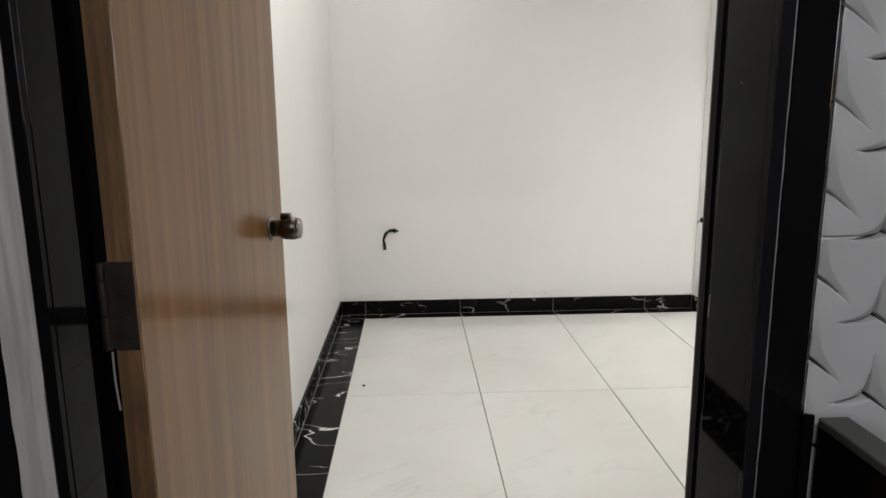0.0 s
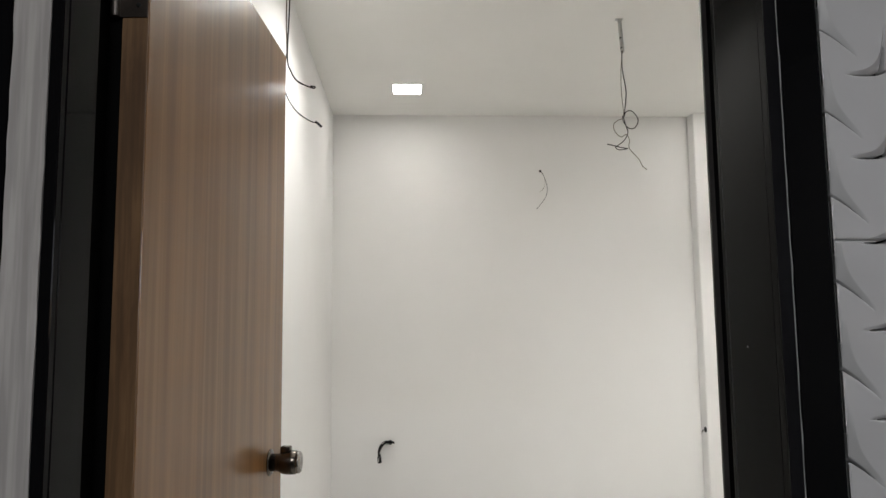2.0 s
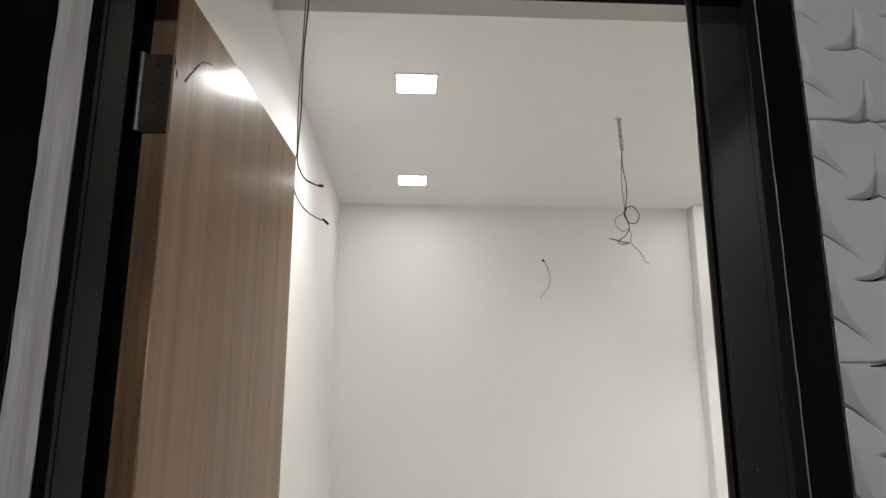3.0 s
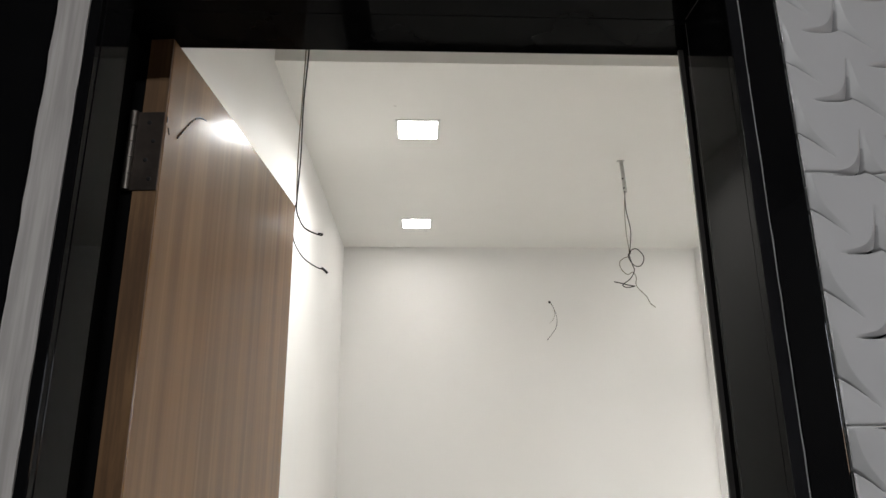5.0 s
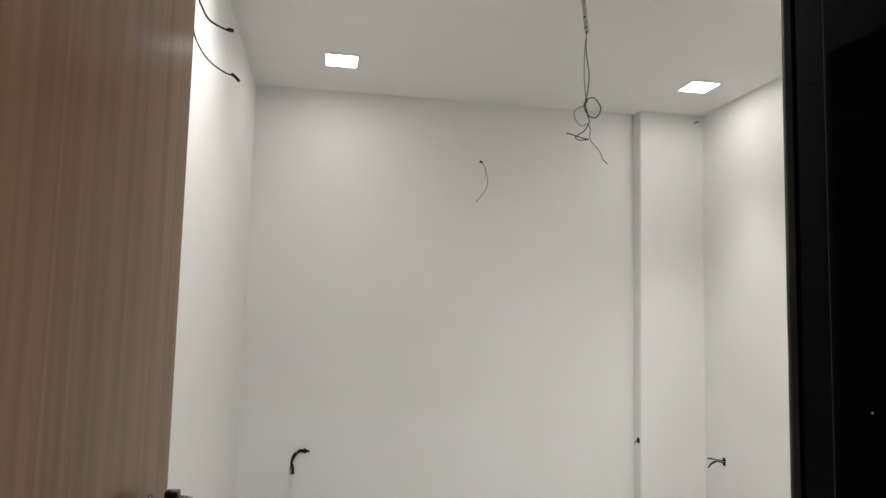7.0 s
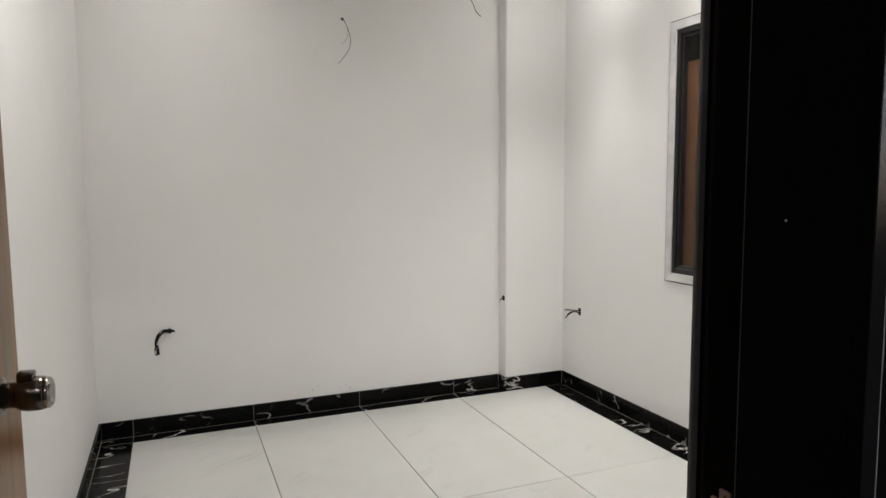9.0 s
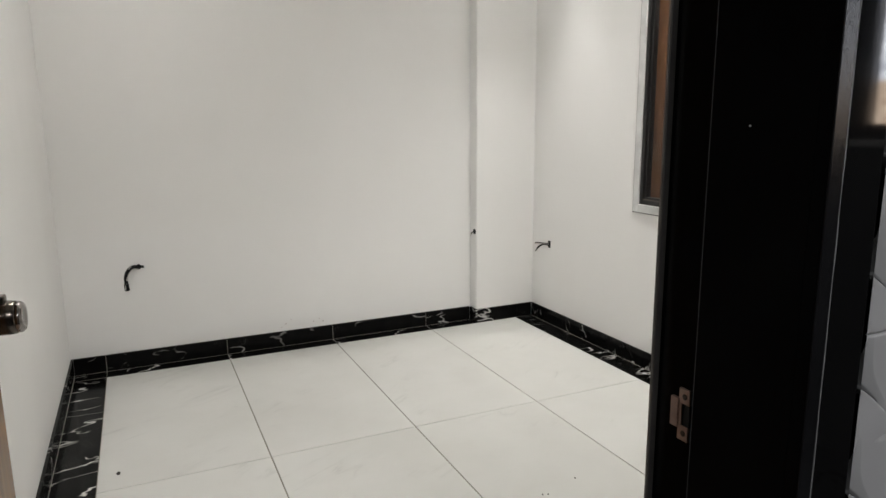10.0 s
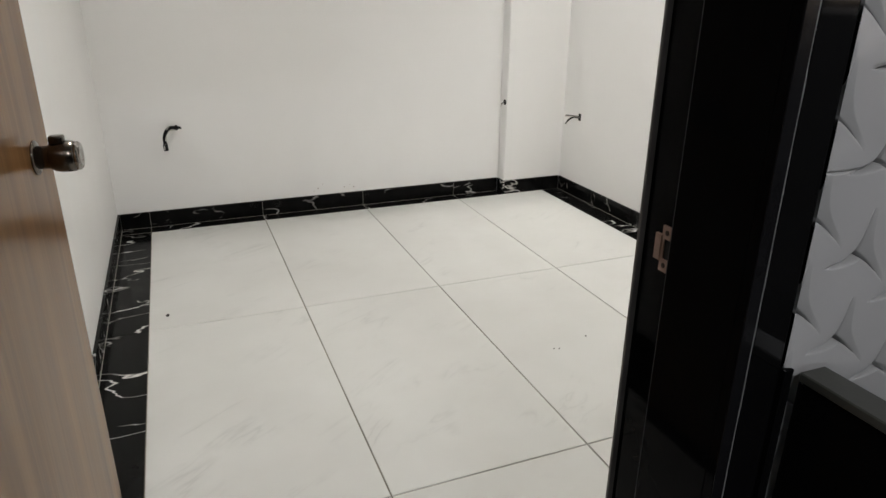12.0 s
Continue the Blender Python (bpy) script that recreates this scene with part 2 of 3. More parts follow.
# ---- mesh tools ----
def add_box(bm, x0, x1, y0, y1, z0, z1):
    m = Matrix.LocRotScale(((x0 + x1) / 2, (y0 + y1) / 2, (z0 + z1) / 2), None, (x1 - x0, y1 - y0, z1 - z0))
    return bmesh.ops.create_cube(bm, size=1, matrix=m)["verts"]


def box(x0, x1, y0, y1, z0, z1, bevel=0.0, seg=1):
    bm = bmesh.new()
    add_box(bm, x0, x1, y0, y1, z0, z1)
    if bevel:
        bmesh.ops.bevel(bm, geom=bm.edges[:], offset=bevel, segments=seg, affect='EDGES', profile=0.5)
    return bm


def as_mesh(bm, name, material, smooth=False):
    me = bpy.data.meshes.new(name)
    bmesh.ops.recalc_face_normals(bm, faces=bm.faces[:])
    bm.to_mesh(me)
    bm.free()
    if material:
        me.materials.append(material)
    if smooth:
        for f in me.polygons:
            f.use_smooth = True
    return me


def thing(name, bm, material, label, category, kind="", group="", at=None, smooth=False):
    ob = new(name, as_mesh(bm, name, material, smooth))
    if at is not None:
        ob.matrix_world = at
    return tagged(ob, label, category, group, kind)


def base(name, at, label, category, kind="", group=""):
    ob = new(name)
    ob.empty_display_size = 0.05
    ob.matrix_world = at
    return tagged(ob, label, category, group, kind)


def part(name, bm, material, parent, label="", smooth=False, at=None):
    ob = new(name, as_mesh(bm, name, material, smooth) if isinstance(bm, bmesh.types.BMesh) else bm)
    ob.parent = parent
    if at is not None:
        ob.matrix_basis = at
    return tagged(ob, label)


def smooth_line(points, steps=6):
    """Catmull-Rom points through the given ones."""
    p = [Vector(q) for q in points]
    p = [p[0] * 2 - p[1], *p, p[-1] * 2 - p[-2]]
    out = []
    for a, b, c, d in zip(p, p[1:], p[2:], p[3:]):
        for i in range(steps):
            s = i / steps
            out.append(0.5 * (2 * b + (c - a) * s + (2 * a - 5 * b + 4 * c - d) * s * s + (3 * b - a - 3 * c + d) * s ** 3))
    return out + [p[-2]]


def tube(points, radius, sides=8, steps=6, bm=None):
    """A round cable along a smooth line."""
    bm = bm or bmesh.new()
    line = smooth_line(points, steps)
    rings, side = [], None
    for i, q in enumerate(line):
        way = (line[min(i + 1, len(line) - 1)] - line[max(i - 1, 0)]).normalized()
        if side is None:
            side = way.orthogonal().normalized()
        side = (side - way * side.dot(way)).normalized()
        up = way.cross(side)
        rings.append([bm.verts.new(q + radius * (math.cos(a) * side + math.sin(a) * up)) for a in (2 * math.pi * k / sides for k in range(sides))])
    for a, b in zip(rings, rings[1:]):
        for k in range(sides):
            bm.faces.new((a[k], a[(k + 1) % sides], b[(k + 1) % sides], b[k]))
    bm.faces.new(rings[0])
    bm.faces.new(rings[-1])
    return bm


def lathe(profile, sides=32):
    """A turned body round the y axis; profile: (distance along -y, radius)."""
    bm = bmesh.new()
    rings = [[bm.verts.new((r * math.cos(2 * math.pi * k / sides), -d, r * math.sin(2 * math.pi * k / sides))) for k in range(sides)] for d, r in profile]
    for a, b in zip(rings, rings[1:]):
        for k in range(sides):
            bm.faces.new((a[k], a[(k + 1) % sides], b[(k + 1) % sides], b[k]))
    bm.faces.new(rings[0])
    bm.faces.new(rings[-1])
    return bm


def piece_mesh(name, sx, sy, sz, material, c=0.0012):
    """A slab from 0 to its size, its upper edges eased."""
    bm = bmesh.new()
    lo = [bm.verts.new(v) for v in ((0, 0, 0), (sx, 0, 0), (sx, sy, 0), (0, sy, 0))]
    mi = [bm.verts.new((v.co.x, v.co.y, sz - c)) for v in lo]
    hi = [bm.verts.new((x, y, sz)) for x, y in ((c, c), (sx - c, c), (sx - c, sy - c), (c, sy - c))]
    for a, b in ((lo, mi), (mi, hi)):
        for k in range(4):
            bm.faces.new((a[k], a[(k + 1) % 4], b[(k + 1) % 4], b[k]))
    bm.faces.new(lo)
    bm.faces.new(hi)
    return as_mesh(bm, name, material)


# ---- the plan ----
XW, XE = -0.052, 2.650          # side walls
YN, YS = 0.0, -3.165            # back wall, inner face of the door wall
YF = -3.376                     # outer face of the door wall
H, HIGH = 2.570, 2.760          # lowered and full ceiling
YDROP = -2.205                  # edge of the lowered ceiling
JL, JR, JTOP = 0.003, 0.834, 2.005     # clear door opening
JLB, JRB, RX = -0.040, 0.888, 0.862    # backs of the jamb slabs, rebate face
PILX, PILY = 2.237, -0.088      # corner pillar
WY0, WY1, WZ0, WZ1 = -2.25, -1.090, 0.845, 2.030   # window opening

# ---- structure ----
thing("wall_north", box(XW - 0.15, XE + 0.15, YN, YN + 0.15, 0, HIGH + 0.1), PAINT, "smooth white painted plaster back wall", "wall", "structure")
thing("wall_west", box(XW - 0.15, XW, YF + 0.02, YN, 0, HIGH + 0.1), PAINT, "smooth white painted plaster side wall", "wall", "structure")

bm = bmesh.new()
add_box(bm, XE, XE + 0.15, YS, YN, 0, WZ0)
add_box(bm, XE, XE + 0.15, YS, YN, WZ1, HIGH + 0.1)
add_box(bm, XE, XE + 0.15, WY1, YN, WZ0, WZ1)
add_box(bm, XE, XE + 0.15, YS, WY0, WZ0, WZ1)
thing("wall_east", bm, PAINT, "white painted side wall with a dark window", "wall", "structure")

bm = bmesh.new()
add_box(bm, XW, JLB, YF, YS, 0, HIGH + 0.1)
add_box(bm, JRB, 0.9125, YF, YS, 0, HIGH + 0.1)
add_box(bm, 0.9125, XE + 0.15, YF + 0.014, YS, 0, HIGH + 0.1)
add_box(bm, JLB, JRB, YF, YS, JTOP + 0.028, HIGH + 0.1)
wall_south = thing("wall_south", bm, PAINT, "thick wall with a granite lined doorway", "wall", "structure")

bm = bmesh.new()
add_box(bm, PILX, XE, PILY, YN, 0.0, H)
bmesh.ops.bevel(bm, geom=[e for e in bm.edges if abs(e.verts[0].co.x - PILX) < 1e-4 and abs(e.verts[1].co.x - PILX) < 1e-4 and abs(e.verts[0].co.y - PILY) < 1e-4 and abs(e.verts[1].co.y - PILY) < 1e-4], offset=0.004, segments=3, affect='EDGES')
thing("pillar", bm, PAINT, "shallow white painted corner pillar", "pillar", "structure")

thing("ceiling", box(XW, XE, YDROP, YN, H, HIGH + 0.1), CEIL, "lowered flat white gypsum ceiling", "ceiling", "structure")
thing("ceiling_high", box(XW, XE, YS, YDROP, HIGH, HIGH + 0.1), CEIL, "higher white ceiling strip beside the door", "ceiling", "structure")

# hall outside the door: unseen shell, near black to darken granite reflections
HX0, HX1, HY = -4.2, 2.70, -11.5
thing("hall_floor", box(HX0, HX1, HY, YF, -0.06, -0.004), HALL_FLOOR, "unseen hall floor, darkened to keep reflections black", "floor", "structure")
thing("hall_ceiling", box(HX0, HX1, HY, YF, 2.75, 2.85), HALL_DARK, "unseen hall ceiling, darkened to keep reflections black", "ceiling", "structure")
# opening added for the far-end source
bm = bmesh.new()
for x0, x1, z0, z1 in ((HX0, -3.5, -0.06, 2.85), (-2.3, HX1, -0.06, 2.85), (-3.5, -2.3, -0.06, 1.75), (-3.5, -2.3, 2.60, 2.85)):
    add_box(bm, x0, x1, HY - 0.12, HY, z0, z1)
thing("hall_wall_south", bm, HALL_DARK, "unseen darkened hall wall with an added opening", "wall", "structure")
thing("hall_wall_west", box(HX0 - 0.12, HX0, HY, YF, -0.06, 2.85), HALL_DARK, "unseen darkened hall wall", "wall", "structure")
thing("hall_wall_north", box(HX0, XW - 0.15, YF, YF + 0.15, -0.06, 2.85), HALL_DARK, "unseen darkened hall wall", "wall", "structure")
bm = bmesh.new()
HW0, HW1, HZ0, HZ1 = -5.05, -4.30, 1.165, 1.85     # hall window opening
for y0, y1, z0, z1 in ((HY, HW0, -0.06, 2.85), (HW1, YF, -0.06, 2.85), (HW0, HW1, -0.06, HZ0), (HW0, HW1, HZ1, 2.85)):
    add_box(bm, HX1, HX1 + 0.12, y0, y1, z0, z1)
thing("hall_wall_east", bm, HALL_DARK, "unseen darkened hall wall with a bright window opening", "wall", "structure")

hall_win = base("window_2", pose(HX1, 0, 0), "two-light aluminium hall window looking onto bright greenery", "window", "structure")
part("sill", box(-0.02, 0.12, HW0, HW1, HZ0 + 0.0005, HZ0 + 0.022, 0.003, 2), surface("pale_stone_sill", (0.62, 0.61, 0.59), 0.25, var=0.12), hall_win, "pale polished stone sill")
for y0, y1, z0, z1 in ((HW0, HW0 + 0.05, HZ0 + 0.023, HZ1), (HW1 - 0.05, HW1, HZ0 + 0.023, HZ1), (-4.750, -4.615, HZ0 + 0.023, HZ1), (HW0 + 0.05, -4.750, HZ0 + 0.023, 1.225), (-4.615, HW1 - 0.05, HZ0 + 0.023, 1.245), (HW0 + 0.05, -4.750, HZ1 - 0.05, HZ1), (-4.615, HW1 - 0.05, HZ1 - 0.05, HZ1)):
    part("window_frame", box(0.03, 0.08, y0, y1, z0, z1, 0.003), FRAME_DARK, hall_win)


def make_outdoors():
    """Bright sky broken by foliage, over a pale brick parapet."""
    m, t, p = nodes_of("daylit_distance")
    v = coords(t)
    split = t.nodes.new("ShaderNodeSeparateXYZ")
    t.links.new(v, split.inputs[0])
    leaves = ramp(t, noise_tex(t, v, 9.0, 6, 0.7), [(0.42, 0.0), (0.58, 1.0)])
    top = mix(t, leaves, (0.38, 0.40, 0.46), (0.93, 0.95, 1.0))
    low = mix(t, ramp(t, noise_tex(t, v, 16.0, 4), [(0.4, 0.0), (0.6, 1.0)]), (0.30, 0.20, 0.14), (0.66, 0.54, 0.42))
    col = mix(t, ramp(t, split.outputs[2], [(0.40, 0.0), (0.42, 1.0)]), low, top)
    p.inputs["Base Color"].default_value = (0.0, 0.0, 0.0, 1)
    t.links.new(col, p.inputs["Emission Color"])
    p.inputs["Emission Strength"].default_value = DAY
    return m


thing("backdrop", box(0.0, 0.02, -0.9, 0.9, -0.9, 0.9), make_outdoors(), "bright distance of sky and leaves outside the hall", "backdrop", "structure", at=pose(HX1 + 0.32, (HW0 + HW1) / 2, 1.0))

# granite parapet beside the doorway
parapet = base("parapet", pose(0.9345, -4.4, 0), "low black granite parapet with a grey stone coping", "parapet", "structure")
part("body", box(-0.0175, 0.0175, -1.2, 0.998, 0, 0.842, 0.001), GRANITE, parapet)
part("coping", box(-0.0190, 0.0190, -1.2, 0.998, 0.8425, 0.854, 0.0015), surface("grey_granite_coping", (0.058, 0.059, 0.051), 0.32, var=0.3, fine=220, coarse=12), parapet, "sawn grey granite coping")

# ---- door frame ----
frame_ = base("door_frame", pose(0, YF, 0), "polished black granite door frame with caulked joints", "door frame", "structure")
YB, YL = -3.2645 - YF, -3.302 - YF   # backs of the two proud jamb slabs
YA = -0.0130                         # front of the architraves
D = -3.1835 - YF


part("jamb", box(JR, JRB, 0.0002, YB, 0, JTOP, 0.0008), GRANITE, frame_)
part("jamb_nose", box(JR, 0.8505, YA + 0.0012, 0.0, 0, JTOP), GRANITE, frame_)
part("jamb_edge", box(JR + 0.0002, 0.8505, YA - 0.0012, YA + 0.0010, 0, JTOP, 0.0006), GRANITE_HONED, frame_, "honed front edge of the granite jamb")
part("rebate", box(RX, JRB, YB + 0.0006, D, 0, JTOP, 0.0006), GRANITE, frame_)
part("edge_strip", box(RX - 0.0075, JRB, D + 0.0004, D + 0.0062, 0, JTOP, 0.001), GRANITE_EDGE, frame_, "sawn dull grey granite edge")
part("jamb", box(JLB, JL, 0.0, YL, 0, JTOP, 0.0008), GRANITE, frame_)
# reflection-free black stands for the shade in this rebate
part("rebate", box(JLB, -0.0375, YL + 0.0006, D + 0.018, 0, JTOP, 0.0006), GRANITE_SHADED, frame_, "black unreflecting strip in the shaded rebate")
# added black block that closes the bright gap behind the hinge
part("gap_blocker", box(-0.0374, -0.0190, -3.184 - YF, D + 0.018, 0, JTOP, 0.0006), GRANITE_SHADED, frame_, "black unreflecting strip in the shaded rebate")
part("lintel", box(JLB, JRB, 0.0, YB, JTOP + 0.0005, JTOP + 0.027, 0.0008), GRANITE, frame_)
part("lintel", box(JLB, JRB, YB + 0.0006, D + 0.0205, JTOP + 0.0005, JTOP + 0.027, 0.0008), GRANITE, frame_)
part("architrave", box(0.8515, 0.9035, YA, -0.0016, 0, JTOP + 0.055, 0.0035, 3), GRANITE_GLOSS, frame_)
part("plinth_strip", box(0.9037, 0.9168, YA - 0.006, -0.0016, 0, 0.853, 0.001), GRANITE, frame_)
part("architrave", box(-0.0118, JL - 0.0004, YA, -0.0014, 0, JTOP + 0.002, 0.001), GRANITE, frame_)
part("architrave", box(-0.0118, 0.8510, YA - 0.0015, -0.0014, JTOP + 0.0025, JTOP + 0.055, 0.001), GRANITE, frame_)
part("architrave", box(JLB - 0.33, -0.0545, -0.016, -0.0014, 0, JTOP + 0.055, 0.001), GRANITE, frame_)
# wavering bead of caulk along the outer arris
random.seed(4)
bead = [(0.8510 + random.uniform(-0.0006, 0.0006), YA - 0.0004, 0.02 + 0.0248 * k) for k in range(81)]
part("caulk_bead", tube(bead, 0.0010, 6, 2), CAULK, frame_, "thin uneven grey caulk bead")
part("caulk_bead", tube([(JR + 0.004 * max(0, 0.5 - k / 4), 0.004 + 0.021 * k, JTOP - 0.0004) for k in range(6)], 0.0008, 6, 2), CAULK_DARK, frame_, "thin uneven grey caulk bead")
part("caulk_bead", tube([(JL, 0.01 + 0.016 * k, JTOP - 0.0004) for k in range(5)], 0.0008, 6, 2), CAULK_DARK, frame_, "thin uneven grey caulk bead")
part("caulk_bead", tube([(JR + 0.0004, YB + 0.0003, 0.02 + 0.198 * k) for k in range(11)], 0.0006, 6, 2), CAULK_DARK, frame_, "thin uneven grey caulk bead")

# cream batten between the granite slabs
bm = bmesh.new()
add_box(bm, 0.0, 0.0410, -0.012, 0.0, 0, JTOP + 0.05)
bmesh.ops.subdivide_edges(bm, edges=[e for e in bm.edges if abs(e.verts[0].co.z - e.verts[1].co.z) > 1], cuts=70)
random.seed(9)
for v in bm.verts:
    v.co.x += random.uniform(-0.0009, 0.0009)
thing("door_batten", bm, CREAM_WOOD, "cream painted wooden batten with ragged edges", "batten", "structure", at=pose(-0.0533, YF - 0.0015, 0))

# strike plate on the jamb
plate = base("strike_plate", pose(RX - 0.0005, -3.2285, 0.943), "coppery steel strike plate with a dark latch hole", "strike plate")
bm = bmesh.new()
add_box(bm, -0.0025, 0.0012, 0.0035, 0.008, -0.030, 0.030)
add_box(bm, -0.0025, 0.0012, -0.0070, 0.0035, 0.013, 0.030)
add_box(bm, -0.0025, 0.0012, -0.0070, 0.0035, -0.030, -0.013)
add_box(bm, -0.0035, 0.0012, 0.008, 0.019, -0.017, 0.017)
part("plate", bm, PLATE_METAL, plate)
# black insert for the shade in the latch hole
part("latch_hole", box(-0.0012, 0.001, -0.0070, 0.0035, -0.013, 0.013), DARK, plate, "dark latch hole")
for z in (0.0215, -0.0215):
    part("screw", lathe([(0, 0.0034), (0.0006, 0.0034), (0.001, 0.0024)], 12), HINGE_METAL, plate, at=pose(-0.0024, -0.0005, z, 0, 0, -90))
thing("paint_fleck", lathe([(0, 0.0014), (0.0005, 0.0011), (0.0008, 0.0004)], 7), CAULK, "tiny pale plaster fleck on the granite", "fleck", at=pose(JR, -3.310, 1.259, 0, 0, -90))

# ---- door leaf, open into the room ----
LEAF, THICK, TOP = 0.812, 0.038, 2.0050
door = base("door_1", pose(0.0205, -3.190, 0, 0, 0, 86.1), "open wooden door with satin oak laminate and round knob", "door", "structure")
part("leaf", box(0.004, LEAF, 0.0, THICK, 0.008, TOP, 0.0008), LAMINATE, door)
part("edge_lipping", box(0.0, 0.0038, 0.0005, THICK, 0.008, TOP, 0.0006), RAW_WOOD, door, "raw brown wooden edge")
ROSE = lathe([(0, 0.031), (0.003, 0.031), (0.005, 0.028), (0.006, 0.023)])
KX, KZ = 0.703, 0.956
knob = part("door_knob", lathe([(0.004, 0.021), (0.022, 0.0205), (0.026, 0.023), (0.032, 0.0262), (0.042, 0.0282), (0.054, 0.0285), (0.064, 0.0272), (0.067, 0.0255)], 40), KNOB_METAL, door, "antique nickel knob", True, pose(KX, 0, KZ))
part("rose", ROSE, KNOB_METAL, knob, smooth=True)
part("end_cap", lathe([(0.0668, 0.0262), (0.072, 0.0255), (0.0755, 0.0225), (0.0762, 0.014), (0.0745, 0.010), (0.0742, 0.004)], 40), KNOB_CAP, knob, "worn bright end cap", True)
bm = box(-0.011, 0.011, -0.052, -0.027, 0.022, 0.0385, 0.004, 3)
part("thumb_tab", bm, KNOB_METAL, knob, smooth=True)


def hinge(z0, z1, pin):
    h = part("hinge", box(-0.0022, 0.0, 0.001, THICK + 0.004, z0, z1, 0.0006), HINGE_METAL, door, "browned steel butt hinge")
    n = 5
    step = (z1 - z0) / n
    for i in range(n):
        bm = bmesh.new()
        bmesh.ops.create_cone(bm, cap_ends=True, segments=14, radius1=0.0064, radius2=0.0064, depth=step - 0.0012, matrix=Matrix.Translation((-0.0050, THICK + 0.0090, z0 + step * (i + 0.5))))
        part("knuckle", bm, pin, h, smooth=False)
    for i in range(4):
        z = z0 + (z1 - z0) * (0.14 + 0.24 * i)
        part("screw", lathe([(0, 0.0036), (0.0007, 0.0034), (0.0012, 0.002)], 10), DARK, h, at=pose(-0.0022, 0.014 + 0.009 * (i % 2), z, 0, 0, -90))
    return h


hinge(1.742, 1.873, HINGE_PIN)
hinge(0.889, 1.021, HINGE_METAL)
hinge(0.160, 0.290, HINGE_METAL)
part("splinter", tube([(-0.004, THICK + 0.004, 0.886), (-0.006, THICK + 0.003, 0.84), (-0.004, THICK + 0.001, 0.795)], 0.0016, 5, 3), CREAM_WOOD, door, "thin pale wood splinter")

# scuff of short dark dashes near the top hinge
SCUFF = surface("dark_scuff", (0.035, 0.028, 0.024), 0.6, var=0.4, fine=300, coarse=60)
arc = smooth_line([(0.0475, 0, 1.851), (0.062, 0, 1.868), (0.0775, 0, 1.886), (0.094, 0, 1.903), (0.109, 0, 1.917), (0.126, 0, 1.927), (0.142, 0, 1.933), (0.157, 0, 1.937)], 8)
for a, b, r in ((0, 4, 0.0016), (6, 11, 0.0015), (13, 15, 0.0011), (18, 23, 0.0015), (25, 28, 0.0012), (31, 46, 0.0014), (47, 55, 0.0009), ):
    part("scuff", tube([(q.x, -0.0002, q.z) for q in arc[a:b + 1]], r, 6, 1), SCUFF, door, "dark scuff mark")
for x0, z0, x1, z1 in ((0.0056, 1.868, 0.0068, 1.859), (0.0120, 1.852, 0.0180, 1.843)):
    part("scuff", tube([(x0, -0.0002, z0), (x1, -0.0002, z1)], 0.0010, 6, 2), SCUFF, door, "dark scuff mark")

# ---- window in the side wall ----
win = base("window_1", pose(XE, WY1, WZ0), "closed dark aluminium window with a pale stone surround", "window", "structure")
W, HT = WY1 - WY0, WZ1 - WZ0
T = 0.040
part("surround", box(-0.012, 0.0, 0.0, T, -T, HT + T, 0.0015), TRIM_GREY, win)
part("surround", box(-0.012, 0.0, -W - T, -W, -T, HT + T, 0.0015), TRIM_GREY, win)
part("surround", box(-0.012, 0.0, -W, 0.0, HT, HT + T, 0.0015), TRIM_GREY, win)
part("surround", box(-0.012, 0.0, -W, 0.0, -T, 0.0, 0.0015), TRIM_GREY, win)
for y0, y1, z0, z1 in ((T, T + 0.005, -T - 0.005, HT + T + 0.005), (-W - T - 0.005, -W - T, -T - 0.005, HT + T + 0.005), (-W - T, T, HT + T, HT + T + 0.005), (-W - T, T, -T - 0.005, -T)):
    part("shadow_bead", box(-0.008, 0.0, y0, y1, z0, z1), GRANITE_EDGE, win, "thin dark edge bead")
F = 0.024
for y0, y1, z0, z1 in ((-F, -0.001, 0.001, HT - 0.001), (-W + 0.001, -W + F, 0.001, HT - 0.001), (-W + F, -F, HT - F, HT - 0.001), (-W + F, -F, 0.001, F)):
    part("window_frame", box(-0.006, 0.030, y0, y1, z0, z1, 0.002), FRAME_DARK, win)
S = 0.016
sash = part("sash", box(0.008, 0.028, -W / 2 - 0.012, -W / 2 + 0.02, F, HT - F, 0.002), FRAME_DARK, win)
for y0, y1, z0, z1 in ((-F - S, -F, F, HT - F), (-W / 2, -F - S, HT - F - S, HT - F), (-W / 2, -F - S, F, F + S)):
    part("sash", box(0.004, 0.026, y0, y1, z0, z1, 0.002), FRAME_DARK, win)
part("track", box(-0.004, 0.003, -W + F, -F, F, F + 0.005, 0.001), HINGE_PIN, win, "bright sliding track")
for y0, y1, x in ((-W / 2, -F - S, 0.012), (-W + F, -W / 2 - 0.012, 0.022)):
    pane = part("pane", box(x, x + 0.004, y0, y1, F, HT - F), GLASS, win, "clear dark-backed glass pane")
    pane.visible_shadow = False
# added dark lining so the wall's white reveal reads as shaded
for y0, y1, z0, z1 in ((-0.004, -0.0005, 0.0, HT), (-W + 0.0005, -W + 0.004, 0.0, HT), (-W + 0.004, -0.004, HT - 0.004, HT - 0.0005), (-W + 0.004, -0.004, 0.0005, 0.004)):
    part("reveal_shade_lining", box(0.031, 0.149, y0, y1, z0, z1), FRAME_DARK, win)
# added box behind the window, black for the darkness outside, and a brown board
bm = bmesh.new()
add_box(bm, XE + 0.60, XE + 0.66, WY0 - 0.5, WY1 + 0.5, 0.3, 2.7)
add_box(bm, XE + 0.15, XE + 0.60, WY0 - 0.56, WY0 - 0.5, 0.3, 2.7)
